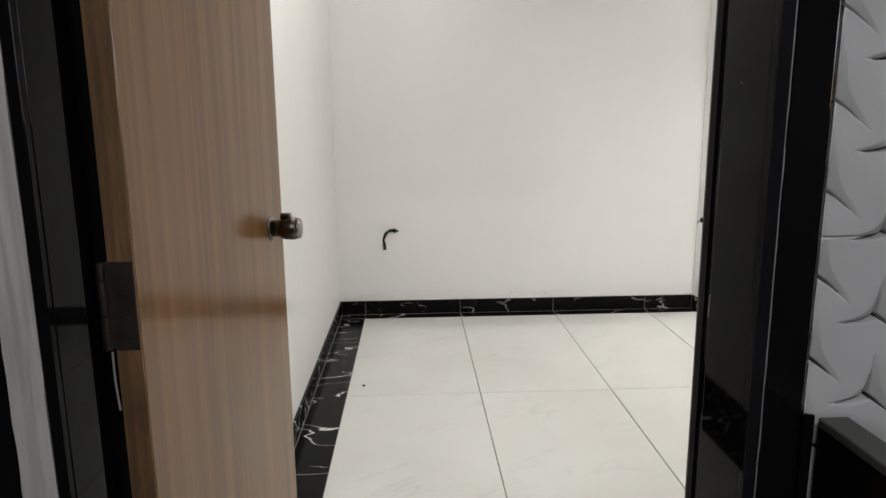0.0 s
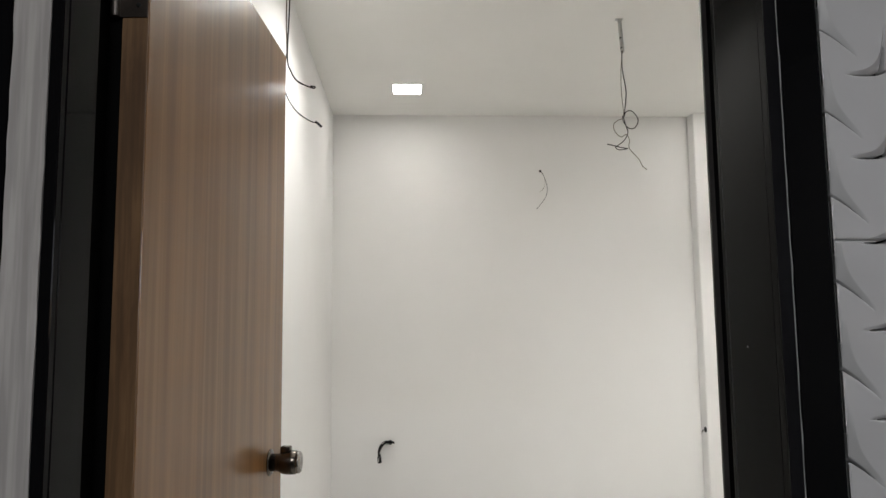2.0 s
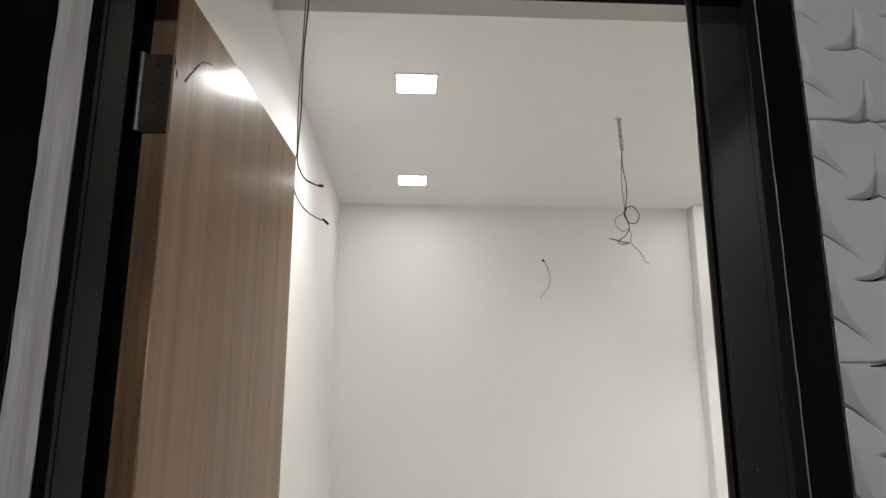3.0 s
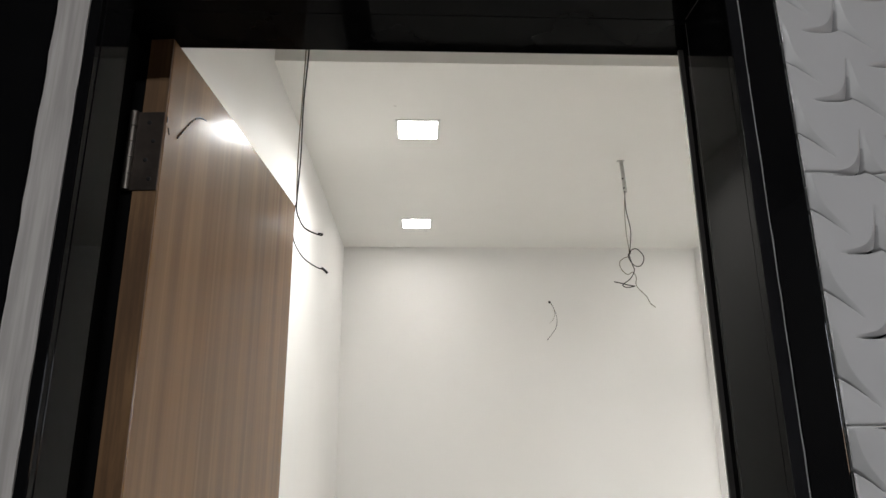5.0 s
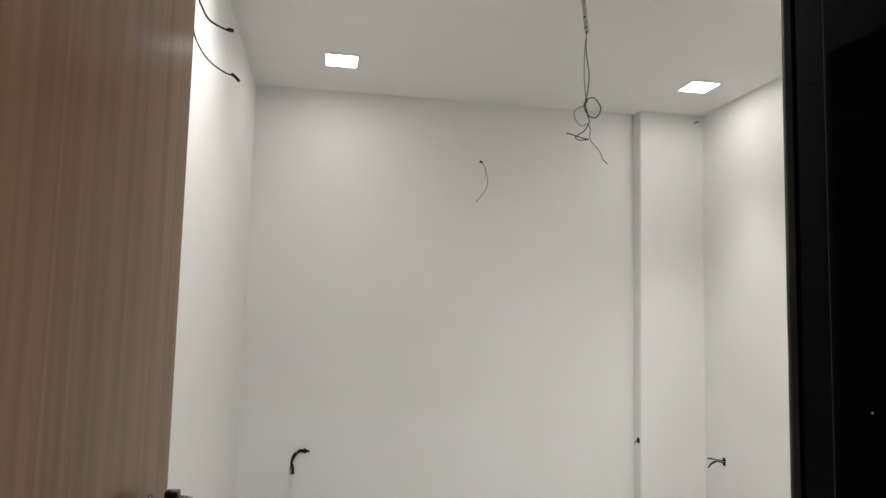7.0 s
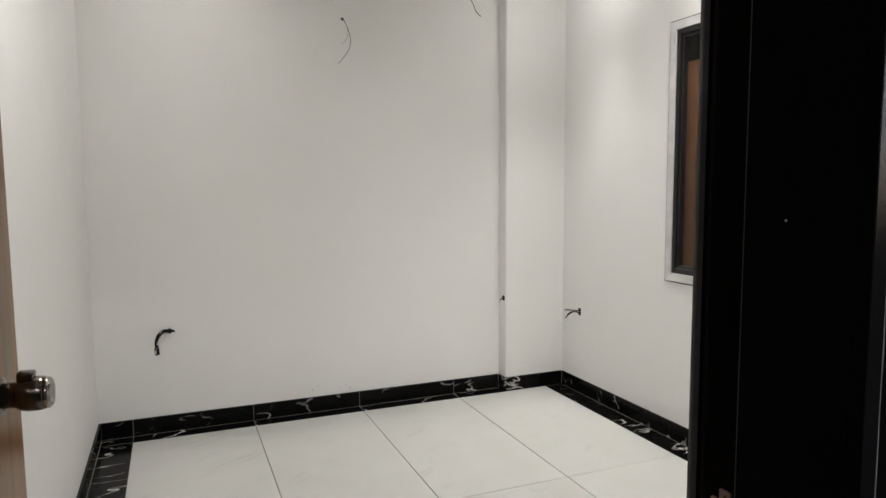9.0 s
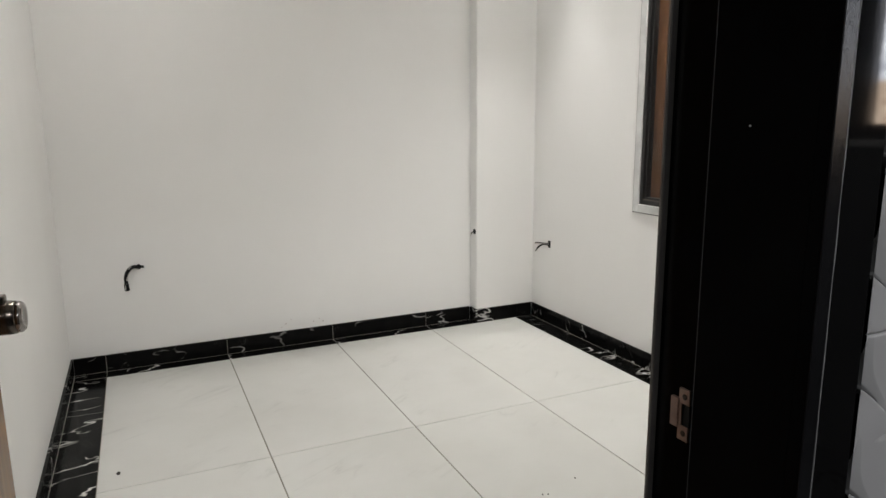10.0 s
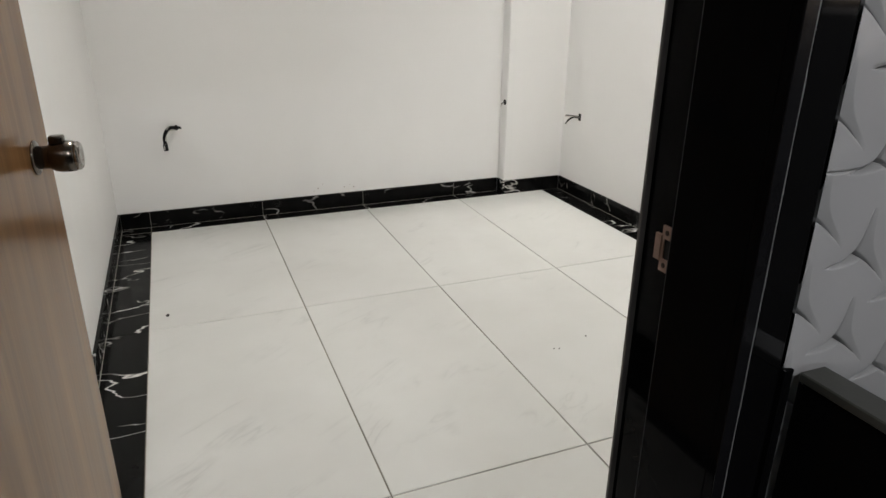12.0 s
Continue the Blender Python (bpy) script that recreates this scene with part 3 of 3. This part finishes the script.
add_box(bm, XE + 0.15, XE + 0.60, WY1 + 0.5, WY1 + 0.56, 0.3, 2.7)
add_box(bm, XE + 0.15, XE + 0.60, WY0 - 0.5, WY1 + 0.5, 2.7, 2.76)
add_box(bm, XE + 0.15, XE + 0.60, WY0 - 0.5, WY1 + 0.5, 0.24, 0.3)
thing("outside_dark_box", bm, DARK, "added black box for the darkness outside the window", "wall", "structure")
thing("plywood_board", box(XE + 0.062, XE + 0.080, WY0 + 0.006, WY1 - 0.006, WZ0 + 0.005, 1.882, 0.001), BROWN_BOARD, "brown plywood board standing behind the window glass", "board")

# ---- LED panels ----
def led_panel():
    lamp = base("ceiling_light", pose(0, 0, 0), "square recessed white LED panel light, switched on", "ceiling light", group="LED panels in the ceiling")
    bm = bmesh.new()
    a, b = 0.088, 0.077
    add_box(bm, -a, a, b, a, -0.004, -0.0002)
    add_box(bm, -a, a, -a, -b, -0.004, -0.0002)
    add_box(bm, b, a, -b, b, -0.004, -0.0002)
    add_box(bm, -a, -b, -b, b, -0.004, -0.0002)
    part("frame", bm, BODY_WHITE, lamp)
    part("diffuser", box(-b + 0.0005, b - 0.0005, -b + 0.0005, b - 0.0005, -0.003, -0.0005), LAMP, lamp, "glowing white diffuser")
    return lamp


first = led_panel()
first.matrix_basis = pose(*LED_SPOTS[0], H)
for x, y in LED_SPOTS[1:]:
    copy_thing(first, pose(x, y, H))

# assumed fixture, out of view, round the added hall lamp
tube_light = base("ceiling_lamp", pose(0.55, -5.2, 2.75), "unseen LED lamp assumed on the hall ceiling", "ceiling light")
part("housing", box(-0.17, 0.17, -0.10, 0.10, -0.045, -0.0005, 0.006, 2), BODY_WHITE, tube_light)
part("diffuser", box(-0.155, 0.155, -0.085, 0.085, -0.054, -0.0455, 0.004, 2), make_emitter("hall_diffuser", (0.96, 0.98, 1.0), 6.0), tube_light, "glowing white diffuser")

# ---- cables ----
def cable_things():
    # pair beside the door's free edge
    c = base("hanging_cable", pose(0.074, -2.34, HIGH), "two dark electric cables hanging from the ceiling", "cable")
    x, z = -0.074, -HIGH
    part("strand", tube([(0.010, 0, 0), (0.009, 0.0, 2.53 + z), (0.001, 0.002, 2.35 + z), (0.002, 0, 2.17 + z), (-0.002, 0, 2.02 + z), (0.010, -0.004, 1.975 + z), (0.027, -0.004, 1.950 + z), (0.050, 0, 1.939 + z), (0.071, 0, 1.932 + z), (0.074, 0, 1.936 + z), (0.062, 0, 1.938 + z)], 0.0021), WIRE_BLACK, c)
    part("strand", tube([(0.002, 0.006, 0), (-0.001, 0.006, 2.53 + z), (-0.004, 0.004, 2.34 + z), (-0.007, 0.006, 2.17 + z), (-0.003, 0.004, 2.02 + z), (0.006, 0.004, 1.985 + z), (0.020, 0.002, 1.958 + z), (0.040, 0.0, 1.944 + z)], 0.0019), WIRE_OLIVE, c, "dusty olive cable")
    part("strand", tube([(-0.004, 0.010, 2.05 + z), (-0.012, 0.012, 1.98 + z), (-0.008, 0.010, 1.925 + z), (0.010, 0.008, 1.886 + z), (0.032, 0.006, 1.860 + z), (0.062, 0.004, 1.840 + z), (0.080, 0.003, 1.834 + z)], 0.0017), WIRE_BLACK, c)
    part("taped_end", tube([(0.076, 0.003, 1.838 + z), (0.084, 0.003, 1.832 + z), (0.093, 0.003, 1.823 + z)], 0.0036, 7, 3), WIRE_BLACK, c, "black taped cable end")

    # fan point: conduit and looped wires
    f = base("fan_cable", pose(1.328, -1.42, H), "grey conduit stub with looped wires hanging below", "cable")
    part("ceiling_ring", box(-0.018, 0.014, -0.010, 0.010, -0.003, -0.0003, 0.001), CONDUIT, f)
    part("conduit", tube([(0, 0, -0.002), (-0.015, -0.055, -0.09), (-0.033, -0.12, -0.193)], 0.0085, 12, 5), CONDUIT, f, "dusty grey conduit stub")
    for s in (0.6, 0.9):
        part("tape_band", tube([(-0.033 * s - 0.004, -0.12 * s - 0.006, -0.193 * s), (-0.033 * s - 0.005, -0.12 * s - 0.007, -0.193 * s - 0.008)], 0.005, 8, 2), WIRE_BLACK, f)

    def q(x, z, d=0.0):
        return (x - 1.328, -0.14 + d, z - H)

    part("wire", tube([q(1.293, 2.385, 0.02), q(1.285, 2.292), q(1.297, 2.194), q(1.285, 2.10), q(1.290, 2.112, -0.01), q(1.314, 2.115, -0.01), q(1.339, 2.082, -0.008), q(1.328, 2.050, 0.0), q(1.303, 2.050, 0.006), q(1.284, 2.078, 0.008), q(1.280, 2.098), q(1.290, 2.055, -0.004), q(1.298, 2.028), q(1.280, 1.995), q(1.252, 1.974), q(1.246, 1.966), q(1.262, 1.958), q(1.292, 1.962)], 0.0019, 7), WIRE_BLACK, f)
    part("wire", tube([q(1.213, 1.982, 0.004), q(1.240, 1.976, 0.003), q(1.270, 1.968, 0.003), q(1.297, 1.964, 0.003)], 0.0021, 7), WIRE_BLACK, f)
    part("wire", tube([q(1.296, 2.385, 0.02), q(1.281, 2.30, 0.004), q(1.279, 2.20, 0.004), q(1.284, 2.10, 0.004), q(1.262, 2.082, 0.006), q(1.243, 2.065, 0.006), q(1.246, 2.035, 0.004), q(1.270, 2.012, 0.003), q(1.292, 2.022, 0.003), q(1.304, 2.000, 0.002), q(1.300, 1.972), q(1.310, 1.952), q(1.339, 1.921), q(1.352, 1.893), q(1.371, 1.877)], 0.0015, 7), WIRE_OLIVE, f, "dusty olive wire")

    # thin wire out of the back wall
    w = base("wall_wire", pose(1.262, YN, 2.210), "thin dark wire curling out of the wall", "wire")
    # dark disc for the shade inside the hole
    part("hole", lathe([(0, 0.0085), (0.001, 0.0075), (0.0012, 0.004)], 12), GRIT_AND_HOLE, w)
    part("wire", tube([(0, 0.002, 0.002), (0.008, -0.014, -0.012), (0.026, -0.022, -0.058), (0.038, -0.024, -0.112), (0.030, -0.022, -0.165), (0.004, -0.018, -0.205), (-0.030, -0.014, -0.246)], 0.0014, 6), WIRE_BLACK, w)
    part("wire", tube([(0.002, 0.002, 0), (0.022, -0.014, -0.040), (0.024, -0.018, -0.09), (0.010, -0.016, -0.122), (-0.008, -0.014, -0.136)], 0.0009, 6), WIRE_OLIVE, w, "dusty olive wire")

    # taped bundle low on the back wall
    b = base("socket_wires", pose(0.300, YN, 0.536), "black taped wire bundle poking out of the wall", "wire")
    # flat black disc gives the hole its shade
    part("hole", lathe([(0, 0.012), (0.0008, 0.012), (0.001, 0.003)], 14), DARK, b, "dark conduit hole")
    part("bundle", tube([(0.006, 0.004, -0.004), (-0.004, -0.018, 0.006), (-0.026, -0.038, 0.010), (-0.048, -0.052, -0.006), (-0.060, -0.060, -0.036), (-0.060, -0.062, -0.068)], 0.0092, 9), WIRE_BLACK, b)
    part("wire", tube([(0.0, 0.002, -0.006), (-0.012, -0.022, -0.004), (-0.032, -0.044, -0.004), (-0.050, -0.058, -0.024), (-0.055, -0.070, -0.052)], 0.0042, 7), WIRE_WHITE, b, "pale wire")
    part("taped_end", tube([(-0.060, -0.062, -0.070), (-0.060, -0.063, -0.085), (-0.058, -0.062, -0.104)], 0.0120, 9, 3), WIRE_BLACK, b, "black taped end")
    for dx, dz, ln in ((0.010, 0.004, 0.034), (0.016, -0.003, 0.026), (-0.004, 0.010, 0.028)):
        part("stub", tube([(-0.004, -0.016, 0.004), (0.004 + dx * 0.4, -0.026, 0.008 + dz), (dx + ln * 0.5, -0.034, 0.006 + dz)], 0.0036, 6, 4), WIRE_BLACK, b)
    part("stub", tube([(-0.020, -0.034, 0.012), (-0.032, -0.046, 0.014), (-0.044, -0.056, 0.004)], 0.0026, 6, 4), WIRE_WHITE, b, "bare pale strand")
    part("stub", tube([(-0.054, -0.064, -0.060), (-0.064, -0.072, -0.078), (-0.066, -0.074, -0.098)], 0.0028, 6, 4), WIRE_WHITE, b, "bare pale strand")

    # hole in the pillar's side
    p = base("pillar_outlet", pose(PILX, -0.060, 0.586), "small dark conduit hole with a pale wire stub", "outlet")
    # black plug coloured as the shaded inside of the hole
    part("hole", lathe([(0, 0.0175), (0.004, 0.0160), (0.006, 0.006)], 14), DARK, p, at=pose(0, 0, 0, 0, 0, -90))
    part("wire", tube([(0.002, 0.004, 0), (-0.008, 0.010, -0.008), (-0.014, 0.020, -0.020), (-0.016, 0.026, -0.030)], 0.0030, 6), WIRE_WHITE, p)
    part("wire", tube([(0.002, 0, 0), (-0.012, 0.006, -0.004), (-0.020, 0.012, -0.014)], 0.0026, 6), WIRE_BLACK, p)

    # switch box wires in the side wall
    s = base("switch_box", pose(XE, -0.280, 0.505), "small dark wall box with four loose wires", "outlet")
    # black plate for the shade within the wall box
    part("box", box(-0.0015, 0.0, -0.013, 0.013, -0.022, 0.022), DARK, s)
    for k, (z, m, y) in enumerate(((0.006, WIRE_BLACK, 0.118), (-0.002, WIRE_WHITE, 0.126), (-0.036, WIRE_BLACK, 0.100), (-0.048, WIRE_BLACK, 0.116))):
        part("wire", tube([(0.002, 0.004, 0.004 - 0.004 * k), (-0.022, 0.034, 0.004 - 0.003 * k), (-0.036, 0.066, z * 0.55), (-0.042, y * 0.82, z - 0.006)], 0.0034, 6), m, s)

    t = base("ceiling_wire_stub", pose(2.615, PILY, 2.525), "short dark wire stub high on the pillar", "wire")
    part("wire", tube([(-0.022, -0.010, -0.010), (-0.010, -0.012, -0.002), (0.004, -0.008, 0.002), (0.014, 0.002, 0.004)], 0.0030, 6), WIRE_BLACK, t)


cable_things()

# plaster marks
random.seed(33)
FLECK = surface("pinkish_plaster_mark", (0.42, 0.33, 0.29), 0.8, var=0.3)
for x, z, k in ((1.045, 0.128, 1.0), (1.075, 0.150, 0.7), (1.205, 0.122, 0.9), (1.240, 0.135, 0.6), (1.262, 0.118, 1.1), (1.020, 0.112, 0.6)):
    thing("plaster_mark", lathe([(0, 0.0034 * k), (0.0003, 0.0028 * k), (0.0005, 0.0012 * k)], 7), FLECK, "tiny pinkish plaster mark on the white wall", "mark", group="plaster marks on the back wall", at=pose(x, YN, z, 0, random.uniform(0, 90), 0))
thing("ceiling_nick", lathe([(0, 0.0050), (0.0004, 0.0040), (0.0006, 0.0012)], 7), GRIT_AND_HOLE, "tiny dark nick in the ceiling", "mark", at=pose(0.332, -1.905, H, -90, 0, 0))

# grit on the floor
random.seed(21)
for x, y, r in ((0.178, -1.186, 0.0085), (1.510, -1.976, 0.003), (1.529, -1.982, 0.003), (1.675, -1.934, 0.0035), (1.655, -2.585, 0.004)):
    bm = bmesh.new()
    bmesh.ops.create_icosphere(bm, subdivisions=2, radius=r, matrix=Matrix.Diagonal((1.6, 0.9, 0.35, 1)))
    for v in bm.verts:
        v.co *= random.uniform(0.75, 1.15)
        v.co.z = max(v.co.z, -r * 0.3)
    thing("grit", bm, GRIT_AND_HOLE, "tiny crumb of dark grit on the floor", "grit", group="grit on the floor", at=pose(x, y, r * 0.3, 0, 0, random.uniform(0, 90)))

# ---- floor pieces ----
floor = thing("floor", box(XW, XE, YF, YN, -0.06, -0.0035), GROUT, "white marble-look tile floor with black marble border", "floor", "structure")
TX = [0.108, 0.7135, 1.315, 1.916, 2.520]
TY = [-0.100, -1.301, -2.499, YF]
for i in range(4):
    for j in range(3):
        g = 0.0022
        x0, x1 = TX[i] + g, TX[i + 1] - g
        y0, y1 = TY[j + 1] + (0.0016 if j == 0 else 0.0021), TY[j] - (0.0016 if j < 2 else 0.0021)
        if j == 2 and i >= 2:
            y0 = YS
        ob = new("floor_tile", piece_mesh("floor_tile", x1 - x0, y1 - y0, 0.010, TILE))
        ob.parent, ob.matrix_basis = floor, pose(x0, y0, -0.010)


def marble_piece(name, x0, x1, y0, y1, z0, z1, parent):
    ob = new(name, piece_mesh(name, x1 - x0, y1 - y0, z1 - z0, MARBLE, 0.0008))
    ob.parent, ob.matrix_basis = parent, pose(x0, y0, z0)


SK, SH = 0.011, 0.088
g = 0.0009
for x0, x1 in zip([XW + SK] + TX[:4], TX[:4] + [TX[4]]):
    if x0 < PILX - 0.02:
        marble_piece("border_tile", x0 + g, min(x1, PILX if x1 > PILX else x1) - g, -0.100 + g, -SK - g, -0.010, 0.0, floor)
for y0, y1 in ((-1.301, -0.100), (-2.499, -1.301), (YS, -2.499)):
    marble_piece("border_tile", XW + SK + g, TX[0] - 0.0005, y0 + g, y1 - g, -0.010, 0.0, floor)
    marble_piece("border_tile", TX[4] + 0.0005, XE - SK - g, y0 + g, y1 - g, -0.010, 0.0, floor)

GROUT_PALE = surface("pale_grout_line", (0.34, 0.32, 0.28), 0.9, var=0.4, fine=300, coarse=20)
north = base("baseboard", pose(0, 0, 0), "polished black marble baseboard with white veins", "baseboard", "structure")
for x0, x1 in zip([XW + SK] + TX[:4], TX[:4] + [PILX - SK]):
    if x0 < PILX - SK - 0.05:
        marble_piece("baseboard_tile", x0 + g, min(x1, PILX - SK) - g, -SK, 0.0, 0.0005, SH, north)
marble_piece("baseboard_tile", PILX - SK, PILX - 0.0005, PILY - SK, -SK - g, 0.0005, SH, north)
marble_piece("baseboard_tile", PILX, 2.523, PILY - SK, PILY - 0.0005, 0.0005, SH, north)
marble_piece("baseboard_tile", 2.525, XE - SK - g, PILY - SK, PILY - 0.0005, 0.0005, SH, north)
part("grout_line", box(XW + SK, PILX - SK, -SK - 0.0016, -SK, -0.0002, 0.0006), GROUT_PALE, north, "pale grout line")
part("grout_line", box(TX[0] - 0.0008, TX[0] + 0.0008, -SK - 0.0005, -SK, 0.001, SH - 0.001), GROUT_PALE, north, "pale grout line")
for x in TX[1:4]:
    part("grout_line", box(x - 0.0008, x + 0.0008, -SK - 0.0005, -SK, 0.001, SH - 0.001), GROUT_PALE, north, "pale grout line")
    part("grout_line", box(x - 0.0008, x + 0.0008, -0.0995, -SK - 0.0016, -0.0005, 0.0003), GROUT_PALE, north, "pale grout line")
west = base("baseboard", pose(0, 0, 0), "polished black marble baseboard with white veins", "baseboard", "structure")
east = base("baseboard", pose(0, 0, 0), "polished black marble baseboard with white veins", "baseboard", "structure")
for y0, y1 in ((-1.301, 0.0), (-2.499, -1.301), (YS, -2.499)):
    marble_piece("baseboard_tile", XW, XW + SK, y0 + g, y1 - g, 0.0005, SH, west)
part("grout_line", box(XW + SK, XW + SK + 0.0016, YS, -SK, -0.0002, 0.0006), GROUT_PALE, west, "pale grout line")
part("grout_line", box(XE - SK - 0.0016, XE - SK, YS, PILY - SK, -0.0002, 0.0006), GROUT_PALE, east, "pale grout line")
part("grout_line", box(XW + SK + 0.002, TX[0] - 0.0005, -0.1008, -0.0992, -0.0005, 0.0003), GROUT_PALE, west, "pale grout line")
for y0, y1 in ((-0.70, PILY - SK), (-1.301, -0.70), (-1.90, -1.301), (-2.499, -1.90), (YS, -2.499)):
    marble_piece("baseboard_tile", XE - SK, XE, y0 + g, min(y1, PILY) - g, 0.0005, SH, east)

# ---- quilted relief panels on the hall side ----
PITCH, COL = 0.1037, 0.0804
PW, PH = 4 * COL, 3 * PITCH


def relief_mesh(xv, zv, caulked=False):
    """One panel: puffed cells; where three of them meet, the upper two dive under the lower one."""
    nx, nz = len(xv), len(zv)
    xs, zs = np.meshgrid(xv, zv)
    dive = np.zeros_like(xs)
    slit = np.zeros_like(xs)
    for i in range(-1, 6):
        for j in range(-2, 5):
            dx = xs - (i * COL + 0.0032)
            dz = zs - ((j + (0.5 if i % 2 else 0.0)) * PITCH + 0.0560)
            r = np.hypot(dx, dz)
            fade = np.clip(1 - (r / 0.056) ** 1.6, 0, 1)
            left, right = np.clip(-dx, 0, None), np.clip(dx, 0, None)
            arm_l = -0.0072 * (1 - np.exp(-left / 0.011)) - 0.02 * left
            arm_r = -0.62 * right - 6.5 * right ** 2
            over = np.where(dx < 0, (dz - arm_l), (dz - arm_r) * 0.80)     # height over the lip of the lower cell
            side = np.abs(dx) + 0.0002
            hollow = np.clip(1 - np.sqrt(np.clip(side * over, 0, None)) / 0.0150, 0, 1)
            upper = np.where(dx < 0, 0.0145, 0.0100) * hollow * fade
            lower = 0.0110 * np.exp(np.minimum(over, 0) / 0.0010) * np.clip(1 - r / 0.050, 0, 1)
            dive = np.maximum(dive, np.where(over >= 0, upper, np.minimum(lower, 0.0110 * fade)))
            reach = np.clip(1 - r / np.where(dx < 0, 0.046, 0.038), 0, 1)
            seam = np.exp(-(np.abs(over) / (0.0005 + 0.0015 * reach)) ** 2) * reach ** 0.5
            rise = np.clip(1 - dz / 0.030, 0, 1) * (dz > -0.001)
            up = np.exp(-(dx / (0.0005 + 0.0012 * rise)) ** 2) * rise ** 0.5
            slit = np.maximum(slit, np.maximum(seam, up))
    # slits run past the black sheet behind, which shows as crease shade
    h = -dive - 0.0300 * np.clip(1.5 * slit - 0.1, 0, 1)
    # broad swell of each cell
    h += 0.0012 * np.cos(2 * np.pi * (xs / (2 * COL))) * np.cos(2 * np.pi * (zs / PITCH))
    edge = np.minimum(zs, PH - zs)
    h -= 0.0040 * np.exp(-edge / 0.0010)
    if caulked:
        h *= np.clip(xs / 0.0035, 0.0, 1)      # flush against the granite
    verts = np.stack([xs.ravel(), -0.0085 - h.ravel(), zs.ravel()], 1)
    faces = [(r * nx + c, r * nx + c + 1, (r + 1) * nx + c + 1, (r + 1) * nx + c) for r in range(nz - 1) for c in range(nx - 1)]
    me = bpy.data.meshes.new("wall_panel")
    me.from_pydata(verts.tolist(), [], faces)
    me.materials.append(PVC)
    for f in me.polygons:
        f.use_smooth = True
    return me


panels = base("wall_cladding", pose(0.9040, -3.3820, 0), "white quilted relief wall panels in a honeycomb pattern", "wall panel", "structure")
# black sheet that puts the shade into the panel creases
part("crease_shade_sheet", box(-0.0002, 1.70, 0.0150, 0.0165, 0, 2.70), DARK, panels)
near = np.concatenate([np.linspace(0, 0.17, 260), np.linspace(0.174, PW, 36)])
relief = relief_mesh(near, np.linspace(0, PH, 480), True)
plain = relief_mesh(np.linspace(0, PW, 60), np.linspace(0, PH, 60))
Z0 = 1.3875 - 4 * PH
for r in range(8):
    for c in range(4):
        ob = new("wall_panel", relief if c == 0 and 2 <= r <= 6 else plain)
        ob.parent, ob.matrix_basis = panels, pose(c * PW, 0, Z0 + r * PH)
